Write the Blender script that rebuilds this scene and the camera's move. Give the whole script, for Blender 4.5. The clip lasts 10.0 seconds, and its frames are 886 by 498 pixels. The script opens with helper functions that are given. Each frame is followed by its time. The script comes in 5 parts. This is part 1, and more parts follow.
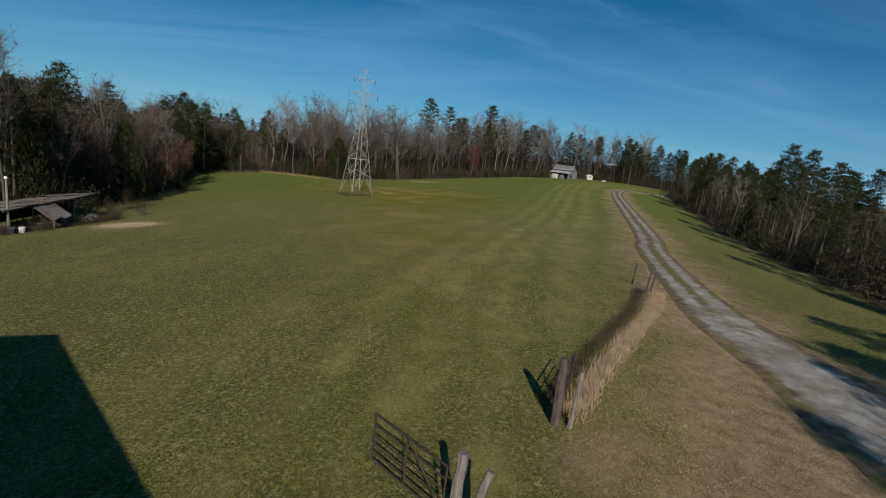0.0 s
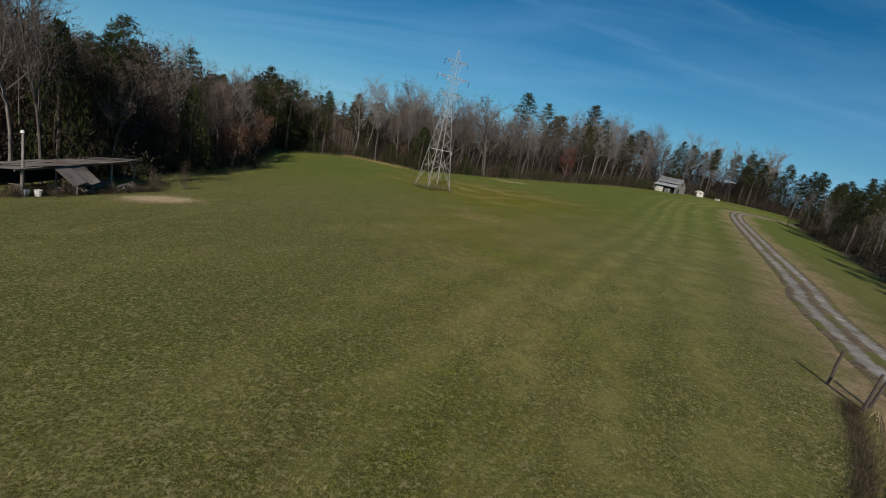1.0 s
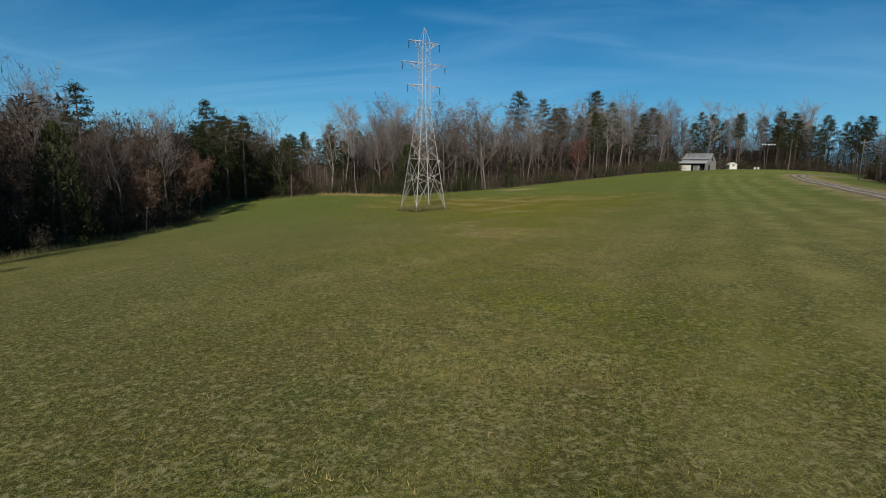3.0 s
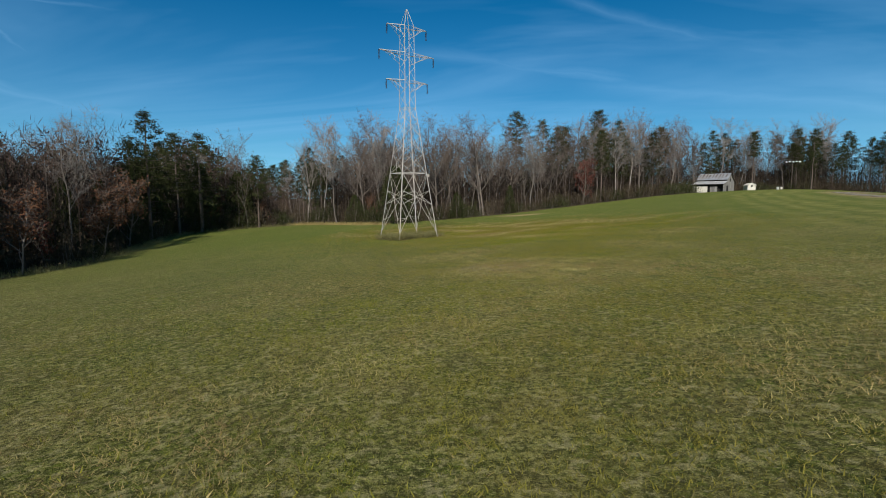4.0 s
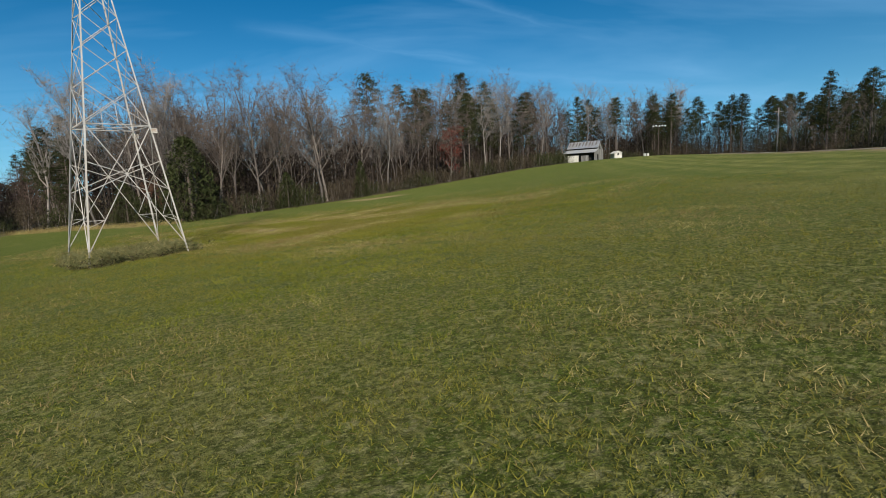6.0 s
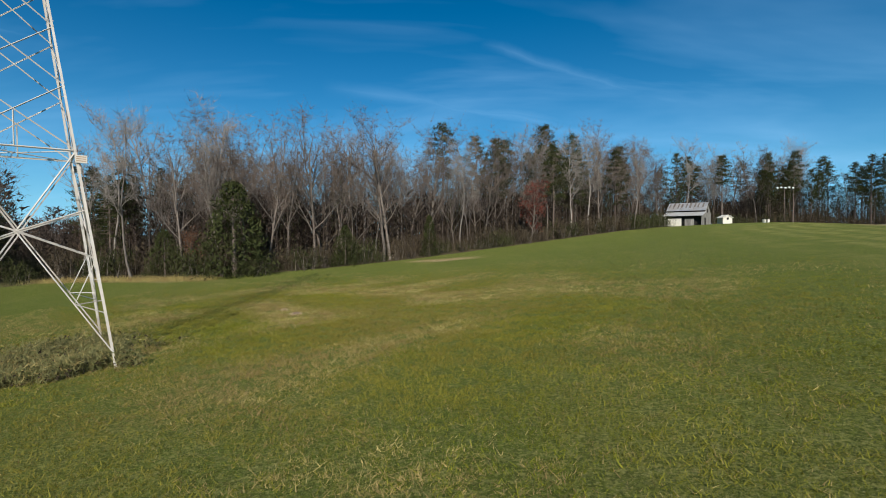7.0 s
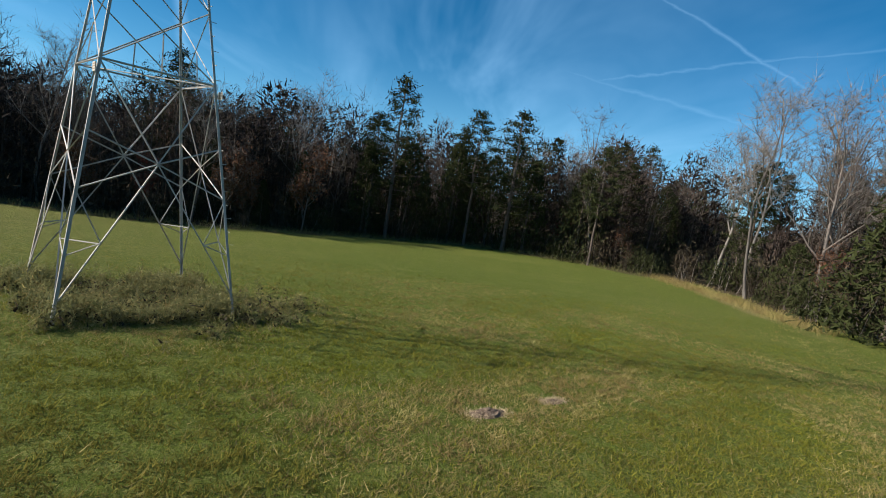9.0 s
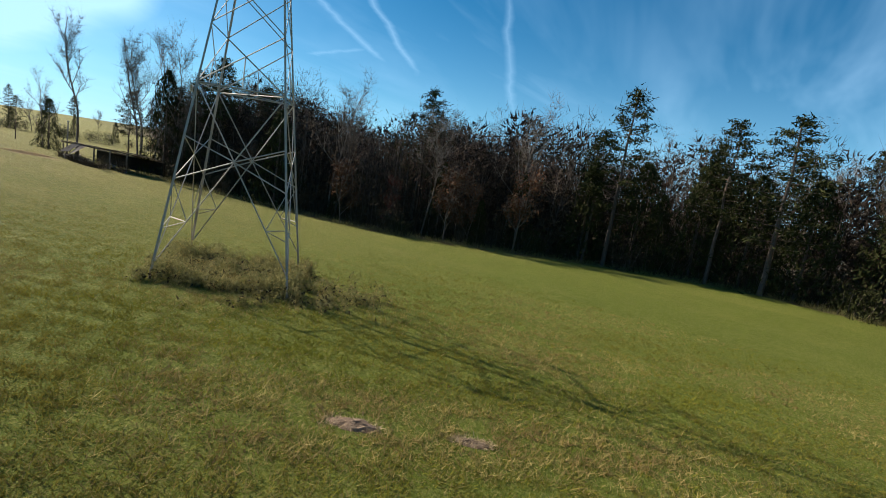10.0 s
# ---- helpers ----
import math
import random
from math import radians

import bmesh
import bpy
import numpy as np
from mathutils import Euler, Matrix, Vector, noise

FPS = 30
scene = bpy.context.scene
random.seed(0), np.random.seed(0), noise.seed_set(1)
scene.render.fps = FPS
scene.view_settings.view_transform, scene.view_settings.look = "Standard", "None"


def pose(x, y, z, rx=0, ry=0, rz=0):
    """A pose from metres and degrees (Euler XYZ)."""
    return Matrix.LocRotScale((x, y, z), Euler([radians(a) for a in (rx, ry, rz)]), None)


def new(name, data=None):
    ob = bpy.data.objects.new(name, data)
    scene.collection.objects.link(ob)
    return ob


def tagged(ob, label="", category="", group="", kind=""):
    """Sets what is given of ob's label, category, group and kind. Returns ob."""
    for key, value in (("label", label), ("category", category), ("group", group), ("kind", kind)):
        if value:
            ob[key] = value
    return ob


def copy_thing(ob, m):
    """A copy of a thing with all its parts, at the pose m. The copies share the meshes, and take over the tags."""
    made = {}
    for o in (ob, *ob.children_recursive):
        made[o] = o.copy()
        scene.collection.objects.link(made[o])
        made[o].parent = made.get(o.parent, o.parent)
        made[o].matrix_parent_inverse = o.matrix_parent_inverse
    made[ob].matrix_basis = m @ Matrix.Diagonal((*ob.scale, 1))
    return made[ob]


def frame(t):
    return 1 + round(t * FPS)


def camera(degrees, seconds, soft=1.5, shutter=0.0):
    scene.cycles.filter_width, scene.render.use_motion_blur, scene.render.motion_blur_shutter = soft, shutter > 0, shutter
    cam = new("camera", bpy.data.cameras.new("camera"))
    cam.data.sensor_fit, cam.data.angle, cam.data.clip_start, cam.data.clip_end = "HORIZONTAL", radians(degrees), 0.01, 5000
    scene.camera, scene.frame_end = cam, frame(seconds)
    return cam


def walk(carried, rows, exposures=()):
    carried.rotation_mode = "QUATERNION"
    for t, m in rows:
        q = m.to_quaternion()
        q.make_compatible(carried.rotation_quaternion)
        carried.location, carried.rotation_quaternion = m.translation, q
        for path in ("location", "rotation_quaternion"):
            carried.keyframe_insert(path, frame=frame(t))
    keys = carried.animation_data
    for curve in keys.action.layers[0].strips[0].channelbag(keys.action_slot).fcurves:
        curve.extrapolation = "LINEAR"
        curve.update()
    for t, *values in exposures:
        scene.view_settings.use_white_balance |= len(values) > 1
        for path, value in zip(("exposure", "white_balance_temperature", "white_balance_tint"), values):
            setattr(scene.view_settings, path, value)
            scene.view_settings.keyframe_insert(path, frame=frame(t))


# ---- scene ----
cam = camera(84.96, 10.0, soft=1.0)


def aim(x, y, z, yaw, pitch, lean):
    """A camera's pose: yaw to its left from north, pitch up, lean to its right, in degrees."""
    return pose(x, y, z, 0, 0, yaw) @ pose(0, 0, 0, 90 + pitch) @ pose(0, 0, 0, 0, 0, -lean)


PATH = [
    (0.0, 0.25, 0.19, 6.98, 0.36, -11.28, -7.03),
    (0.5, 0.97, 5.70, 6.81, 4.47, -11.95, -12.00),
    (1.0, 0.22, 11.60, 6.34, 9.93, -13.11, -11.66),
    (1.5, -0.26, 16.89, 5.85, 10.52, -15.44, -10.06),
    (2.0, -1.55, 21.47, 5.01, 12.04, -15.30, -8.19),
    (2.5, -2.19, 27.53, 3.59, 11.97, -14.25, -3.85),
    (2.7, -2.13, 29.54, 3.10, 11.85, -12.32, -2.02),
    (3.8, -5.09, 47.44, 0.78, 11.75, -6.76, -0.31),
    (4.0, -5.41, 49.67, 0.34, 11.36, -6.03, 0.10),
    (4.5, -5.09, 57.01, -0.26, 6.57, -6.72, 0.51),
    (5.0, -4.99, 62.83, -0.28, 3.90, -7.07, 1.95),
    (5.5, -4.85, 68.97, -0.33, -2.13, -7.77, 2.20),
    (5.7, -3.72, 71.43, -0.61, -3.77, -8.45, 2.83),
    (6.8, -4.68, 87.37, 0.07, -0.29, -5.38, 1.36),
    (7.0, -4.88, 89.92, 0.36, 4.01, -1.85, 0.22),
    (7.5, -4.07, 96.21, 0.74, 14.51, -3.36, -7.47),
    (8.0, -3.45, 102.80, 0.78, 39.61, -5.43, -6.28),
    (8.5, -3.38, 110.49, 0.74, 79.49, -9.55, -2.17),
    (9.0, -3.92, 115.15, 1.15, 85.98, -7.26, -8.86),
    (9.5, -5.84, 119.63, 0.71, 112.40, -10.37, -7.64),
    (10.0, -7.76, 123.91, 1.32, 120.67, -8.83, -9.00),
]
EXPOSURES = [(0.0, -0.57, 6400, 10), (2.5, -0.4, 6450, 10), (4.0, -0.1, 6400, 9), (5.0, -0.05, 6450, 9), (5.7, -0.05, 6450, 9), (7.5, 0.15, 6450, 9),
             (8.5, 0.1, 6250, 8), (9.0, 0.36, 6500, 10), (9.5, 0.52, 6900, 11), (10.0, 0.54, 7300, 13)]
walk(cam, [(t, aim(*p)) for t, *p in PATH], EXPOSURES)


# ---- light: a low winter sun from the south, thin cirrus ----
SUN_YAW, SUN_UP = 5.9, 30.4
sun_way = Vector((math.sin(radians(SUN_YAW)) * math.cos(radians(SUN_UP)), -math.cos(radians(SUN_YAW)) * math.cos(radians(SUN_UP)), math.sin(radians(SUN_UP))))
sun = new("sun", bpy.data.lights.new("sun", "SUN"))
sun.data.energy, sun.data.angle, sun.data.color = 5.8, radians(0.6), (1.0, 0.93, 0.82)
sun.matrix_world = sun_way.to_track_quat("Z", "Y").to_matrix().to_4x4()

world = bpy.data.worlds.new("sky")
scene.world = world
world.use_nodes = True
wn, wl = world.node_tree.nodes, world.node_tree.links
wn.clear()


def wnode(kind, **values):
    n = wn.new(kind)
    for k, v in values.items():
        n.inputs[k].default_value = v
    return n


sky = wn.new("ShaderNodeTexSky")
sky.sky_type, sky.sun_disc = "NISHITA", False
sky.sun_elevation, sky.sun_rotation = radians(SUN_UP), radians(180 - SUN_YAW)
sky.air_density, sky.dust_density, sky.ozone_density = 1.0, 0.0, 5.0
coord = wn.new("ShaderNodeTexCoord")
split = wn.new("ShaderNodeSeparateXYZ")
wl.new(coord.outputs["Generated"], split.inputs[0])


def wmath(op, a, b=None, c=None, clamp=False):
    n = wn.new("ShaderNodeMath")
    n.operation, n.use_clamp = op, clamp
    for i, v in enumerate((a, b, c)):
        if v is None:
            continue
        if isinstance(v, (int, float)):
            n.inputs[i].default_value = v
        else:
            wl.new(v, n.inputs[i])
    return n.outputs[0]


up = wmath("ADD", wmath("MAXIMUM", split.outputs[2], 0.0), 0.12)
u, v = wmath("DIVIDE", split.outputs[0], up), wmath("DIVIDE", split.outputs[1], up)
flat = wn.new("ShaderNodeCombineXYZ")
wl.new(u, flat.inputs[0]), wl.new(v, flat.inputs[1])


def cirrus(turn, sx, sy, scale, detail, distort):
    m = wn.new("ShaderNodeMapping")
    m.inputs["Rotation"].default_value = (0, 0, radians(turn))
    m.inputs["Scale"].default_value = (sx, sy, 1)
    wl.new(flat.outputs[0], m.inputs[0])
    n = wnode("ShaderNodeTexNoise", Scale=scale, Detail=detail, Roughness=0.58, Distortion=distort)
    wl.new(m.outputs[0], n.inputs["Vector"])
    return n.outputs[0]


def heading(yaw, up_):
    return Vector((-math.sin(radians(yaw)) * math.cos(radians(up_)), math.cos(radians(yaw)) * math.cos(radians(up_)), math.sin(radians(up_))))


def wdot(vec):
    n = wn.new("ShaderNodeVectorMath")
    n.operation = "DOT_PRODUCT"
    wl.new(coord.outputs["Generated"], n.inputs[0])
    n.inputs[1].default_value = vec
    return n.outputs["Value"]


fray = wmath("MULTIPLY", wmath("SUBTRACT", cirrus(0, 1, 1, 2.2, 5, 0.6), 0.5), 0.03)


def contrail(yaw1, up1, yaw2, up2, width):
    """A straight vapour trail between two points of the sky, a little frayed and fading at its ends."""
    a, b = heading(yaw1, up1), heading(yaw2, up2)
    d = wmath("ABSOLUTE", wmath("ADD", wdot(a.cross(b).normalized()), fray))
    across = wmath("SUBTRACT", 1.0, wmath("DIVIDE", d, radians(width)), clamp=True)
    mid = (a + b).normalized()
    reach = mid.angle(a)
    along = wmath("DIVIDE", wmath("SUBTRACT", wdot(mid), math.cos(reach * 1.35)), 1 - math.cos(reach * 1.1), clamp=True)
    return wmath("MULTIPLY", wmath("POWER", across, 1.5), along)


wisps = wmath("MULTIPLY", wmath("SUBTRACT", cirrus(24, 0.45, 1.3, 0.8, 4.5, 0.9), 0.43), 2.2, clamp=True)
veil = wmath("MULTIPLY", wmath("SUBTRACT", cirrus(-15, 0.6, 1.0, 0.45, 6, 0.4), 0.36), 2.2, clamp=True)
cloud = wmath("MULTIPLY", wmath("MULTIPLY", wisps, wmath("ADD", wmath("MULTIPLY", veil, 0.85), 0.15)), 0.6)
TRAILS = ((67.6, 22.1, 52.5, 13.7, 0.45, 0.6), (73.0, 13.8, 47.6, 17.1, 0.4, 0.45), (76.6, 14.7, 53.0, 9.6, 0.7, 0.4), (139, 16, 131.1, 11.5, 0.7, 0.8),
          (133, 17.5, 127.3, 11.0, 0.7, 0.8), (118, 19.5, 115.6, 8.8, 0.8, 0.6), (138.4, 10.5, 133.1, 11.9, 0.5, 0.6), (56, 9.4, 44, 8.1, 0.9, 0.35),
          (-2.9, 20.4, -16.6, 15.4, 0.9, 0.35), (5.8, 15.1, -8.3, 12.4, 0.9, 0.4), (-7.8, 11.8, -42, 5.0, 1.8, 0.4), (14, 16, -8, 12.9, 1.2, 0.35), (166, 6, 154, 13, 5.0, 1.0))
for *ends, strength in TRAILS:
    cloud = wmath("MAXIMUM", cloud, wmath("MULTIPLY", contrail(*ends), strength * (0.33 if strength < 0.95 else 1.0)))
glare = wmath("MULTIPLY", wmath("POWER", wmath("MAXIMUM", wdot(heading(185.9, 24)), 0.0), 7.0), 0.95)
cloud = wmath("MAXIMUM", cloud, wmath("MULTIPLY", glare, wmath("ADD", 0.6, wmath("MULTIPLY", wisps, 0.6))))
low = wmath("POWER", wmath("SUBTRACT", 1.0, wmath("MAXIMUM", split.outputs[2], 0.0)), 7.0)
cloud = wmath("MINIMUM", wmath("ADD", cloud, wmath("MULTIPLY", low, 0.6)), 0.85)
blend = wn.new("ShaderNodeMix")
blend.data_type = "RGBA"
wl.new(cloud, blend.inputs["Factor"])
wl.new(sky.outputs[0], blend.inputs["A"])
blend.inputs["B"].default_value = (19.0, 13.0, 15.5, 1)
tint = wn.new("ShaderNodeMix")
tint.data_type, tint.blend_type = "RGBA", "MULTIPLY"
tint.inputs["Factor"].default_value = 1.0
tint.inputs["B"].default_value = (0.44, 1.04, 1.24, 1)
wl.new(blend.outputs["Result"], tint.inputs["A"])
hue = wnode("ShaderNodeHueSaturation", Saturation=1.12, Value=1.0)
wl.new(tint.outputs["Result"], hue.inputs["Color"])
back = wnode("ShaderNodeBackground", Strength=0.058)
wl.new(hue.outputs[0], back.inputs[0])
wout = wn.new("ShaderNodeOutputWorld")
wl.new(back.outputs[0], wout.inputs[0])


# ---- materials ----
def make(name, dark, light_, scale=3.0, detail=6, rough=0.85, bump=0.0, bump_scale=30.0, metal=0.0, third=None, third_scale=0.3, rand=0.0, stretch=(1, 1, 1), leaf=0.0, thin=0.0):
    """A surface whose colour varies at two scales between two or three tones, with fine relief; rand: tone by object; thin: share of light let through."""
    m = bpy.data.materials.new(name)
    m.use_nodes = True
    n, l = m.node_tree.nodes, m.node_tree.links
    b = n["Principled BSDF"]
    b.inputs["Roughness"].default_value, b.inputs["Metallic"].default_value = rough, metal
    b.inputs["Specular IOR Level"].default_value = 0.06 if leaf or thin else 0.3
    tc = n.new("ShaderNodeTexCoord")
    mp = n.new("ShaderNodeMapping")
    mp.inputs["Scale"].default_value = stretch
    l.new(tc.outputs["Object"], mp.inputs[0])

    def tex(s, d):
        t = n.new("ShaderNodeTexNoise")
        t.inputs["Scale"].default_value, t.inputs["Detail"].default_value, t.inputs["Roughness"].default_value = s, d, 0.65
        l.new(mp.outputs[0], t.inputs["Vector"])
        r = n.new("ShaderNodeMapRange")
        r.inputs["From Min"].default_value, r.inputs["From Max"].default_value = 0.32, 0.68
        l.new(t.outputs[0], r.inputs[0])
        return r.outputs[0]

    def mix(f, a, c):
        x = n.new("ShaderNodeMix")
        x.data_type = "RGBA"
        for val, s in ((f, x.inputs["Factor"]), (a, x.inputs["A"]), (c, x.inputs["B"])):
            if isinstance(val, tuple):
                s.default_value = (*val, 1)
            elif isinstance(val, float):
                s.default_value = val
            else:
                l.new(val, s)
        return x.outputs["Result"]

    col = mix(tex(scale, detail), dark, light_)
    if third:
        col = mix(tex(third_scale, 4), col, third)
    if rand or leaf:
        hs = n.new("ShaderNodeHueSaturation")
        l.new(col, hs.inputs["Color"])
        src = n.new("ShaderNodeObjectInfo").outputs["Random"]
        if leaf:
            isl = n.new("ShaderNodeNewGeometry").outputs["Random Per Island"]
            add = n.new("ShaderNodeMath")
            add.operation = "MULTIPLY_ADD"
            l.new(isl, add.inputs[0])
            add.inputs[1].default_value = leaf
            l.new(src, add.inputs[2])
            src = add.outputs[0]
        r = n.new("ShaderNodeMapRange")
        r.inputs["From Max"].default_value = 1.0 + leaf
        r.inputs["To Min"].default_value, r.inputs["To Max"].default_value = 1 - max(rand, leaf * 0.5), 1 + max(rand, leaf * 0.5)
        l.new(src, r.inputs[0])
        l.new(r.outputs[0], hs.inputs["Value"])
        col = hs.outputs[0]
    l.new(col, b.inputs["Base Color"])
    if thin:
        tr, ms = n.new("ShaderNodeBsdfTranslucent"), n.new("ShaderNodeMixShader")
        l.new(col, tr.inputs["Color"])
        ms.inputs[0].default_value = thin
        l.new(b.outputs[0], ms.inputs[1])
        l.new(tr.outputs[0], ms.inputs[2])
        l.new(ms.outputs[0], n["Material Output"].inputs["Surface"])
    if bump:
        t = n.new("ShaderNodeTexNoise")
        t.inputs["Scale"].default_value, t.inputs["Detail"].default_value = bump_scale, 5
        l.new(mp.outputs[0], t.inputs["Vector"])
        bp = n.new("ShaderNodeBump")
        bp.inputs["Strength"].default_value, bp.inputs["Distance"].default_value = bump, 0.05
        l.new(t.outputs[0], bp.inputs["Height"])
        l.new(bp.outputs[0], b.inputs["Normal"])
    return m


M = {
    "steel": make("galvanised_steel", (0.37, 0.36, 0.34), (0.58, 0.565, 0.535), 1.5, rough=0.68, metal=0.12, third=(0.44, 0.385, 0.325), third_scale=0.7),
    "sign": make("sign_plate", (0.42, 0.39, 0.33), (0.58, 0.54, 0.47), 6),
    "sign_red": make("sign_lettering", (0.26, 0.17, 0.11), (0.34, 0.22, 0.14), 6),
    "insulator": make("glazed_porcelain", (0.10, 0.07, 0.06), (0.16, 0.12, 0.1), 5, rough=0.25),
    "bark": make("grey_bark", (0.070, 0.056, 0.046), (0.18, 0.152, 0.13), 2.5, rand=0.35, bump=0.5, stretch=(3, 3, 0.7)),
    "pale_bark": make("pale_bark", (0.13, 0.113, 0.098), (0.33, 0.297, 0.262), 1.5, rand=0.4, bump=0.4, stretch=(3, 3, 0.7), third=(0.12, 0.10, 0.085), third_scale=0.5),
    "pine_bark": make("pine_bark", (0.06, 0.045, 0.037), (0.13, 0.10, 0.083), 3.5, rand=0.2, bump=0.6, stretch=(3, 3, 0.7)),
    "twig": make("grey_brown_twigs", (0.098, 0.080, 0.068), (0.21, 0.175, 0.152), 0.6, rand=0.3, leaf=0.5, third=(0.12, 0.086, 0.068), third_scale=0.07),
    "brown_twig": make("reddish_brown_twigs", (0.075, 0.048, 0.036), (0.15, 0.10, 0.076), 0.6, leaf=0.5),
    "pale_twig": make("pale_grey_twigs", (0.15, 0.130, 0.115), (0.30, 0.265, 0.24), 0.6, leaf=0.4),
    # darker copy of the twigs: shade inside the woods put into the colour
    "shade_twig": make("shade_darkened_twigs", (0.026, 0.020, 0.016), (0.066, 0.050, 0.040), 0.5, rand=0.3, leaf=0.6),
    "needle": make("pine_needles", (0.021, 0.025, 0.009), (0.050, 0.056, 0.021), 0.9, rand=0.3, leaf=0.5),
    "cedar": make("cedar_foliage", (0.022, 0.028, 0.010), (0.046, 0.051, 0.018), 1.2, rand=0.2, leaf=0.3),
    "rust": make("dry_oak_leaves", (0.08, 0.038, 0.022), (0.15, 0.075, 0.042), 1.2, rand=0.25, leaf=0.5),
    "red": make("dark_red_leaves", (0.10, 0.028, 0.02), (0.18, 0.05, 0.035), 1.2, rand=0.2, leaf=0.5),
    "brush": make("brown_brush", (0.036, 0.028, 0.018), (0.088, 0.068, 0.044), 1.0, rand=0.35, leaf=0.6),
    "green_brush": make("evergreen_brush", (0.022, 0.026, 0.010), (0.052, 0.056, 0.022), 1.0, rand=0.25, leaf=0.5),
    "weed": make("grey_weeds", (0.145, 0.152, 0.05), (0.37, 0.345, 0.16), 2.0, thin=0.4, rand=0.2, leaf=0.8),
    "blade": make("grass_blades", (0.10, 0.118, 0.010), (0.228, 0.228, 0.026), 0.35, leaf=1.2, thin=0.28, third=(0.19, 0.16, 0.035), third_scale=0.12),
    "dry": make("dead_grass", (0.30, 0.25, 0.085), (0.60, 0.51, 0.20), 1.2, thin=0.25, leaf=1.1, third=(0.28, 0.19, 0.085), third_scale=0.4),
    "fence_grass": make("brown_dead_grass", (0.29, 0.205, 0.12), (0.55, 0.42, 0.265), 1.5, leaf=0.7),
    "brown_blade": make("withered_grass", (0.125, 0.104, 0.034), (0.255, 0.212, 0.082), 1.0, thin=0.3, leaf=1.0),
    "soil": make("bare_brown_soil", (0.12, 0.08, 0.052), (0.25, 0.175, 0.12), 6.0, bump=0.8, bump_scale=20),
    "gravel": make("pale_gravel", (0.27, 0.24, 0.205), (0.52, 0.485, 0.435), 1.3, 9, bump=0.6, bump_scale=18, third=(0.20, 0.165, 0.12), third_scale=0.45),
    "wood": make("weathered_boards", (0.13, 0.12, 0.11), (0.27, 0.26, 0.24), 1.2, rand=0.25, bump=0.4, stretch=(3, 3, 0.4)),
    "post": make("split_post_wood", (0.12, 0.09, 0.075), (0.34, 0.30, 0.26), 2.5, rand=0.25, bump=0.6, stretch=(6, 6, 0.8)),
    "tin": make("galvanised_roof_tin", (0.20, 0.215, 0.23), (0.36, 0.375, 0.39), 0.8, rough=0.55, metal=0.3, third=(0.28, 0.255, 0.23), third_scale=0.3),
    "pale_tin": make("bright_roof_tin", (0.34, 0.35, 0.36), (0.52, 0.53, 0.54), 0.8, rough=0.6, metal=0.2, third=(0.40, 0.38, 0.35), third_scale=0.3),
    "rusty_tin": make("rusted_roof_tin", (0.07, 0.05, 0.04), (0.145, 0.11, 0.09), 1.0, rough=0.8, metal=0.1, third=(0.18, 0.16, 0.145), third_scale=0.5),
    "white": make("white_paint", (0.66, 0.63, 0.57), (0.80, 0.78, 0.73), 1.5),
    "cream": make("cream_boards", (0.52, 0.49, 0.42), (0.66, 0.63, 0.56), 1.0),
    # near-black for openings and shed interiors, their shade put into the colour
    "black": make("shade_black", (0.012, 0.011, 0.010), (0.03, 0.027, 0.024), 2.0),
    "gate": make("brown_tube_steel", (0.05, 0.035, 0.028), (0.11, 0.075, 0.055), 4.0, rough=0.55, metal=0.3),
    "pole": make("creosoted_pole", (0.14, 0.12, 0.10), (0.30, 0.27, 0.24), 3.0, stretch=(5, 5, 0.5)),
    "lamp": make("lamp_reflector", (0.72, 0.72, 0.70), (0.85, 0.85, 0.83), 4.0, rough=0.4),
    "hay": make("spilled_hay", (0.34, 0.26, 0.15), (0.56, 0.44, 0.28), 1.5, leaf=0.4),
}


# ---- helpers for building ----
def ground_z(x, y):
    """Height of the rolling pasture: a sum of broad swells. Works on numbers and arrays."""
    x, y = np.asarray(x, float), np.asarray(y, float)
    z = np.full(np.broadcast(x, y).shape, -6.29)
    i = 0
    for cy in (-20, 40, 100, 160, 220, 280):
        for cx in (-100, -50, 0, 50, 100):
            z = z + SWELL[i] * np.exp(-((x - cx) ** 2 + (y - cy) ** 2) / 4608.0)
            i += 1
    return z - 0.5 * np.exp(-((x + 50) ** 2 + (y - 84) ** 2) / 400.0)


SWELL = (-0.07, -1.92, 3.77, 4.15, -5.1, -2.04, -0.63, 2.51, 1.07, -2.94, -2.29, 3.39, -3.93, 7.83, -4.34, -0.21, 1.69, -5.04, 9.16, -5.56,
         -0.72, 3.91, -0.61, 2.61, 5.1, -2.3, 1.29, 1.33, 0.16, 2.81)


def gz(x, y):
    return float(ground_z(x, y))


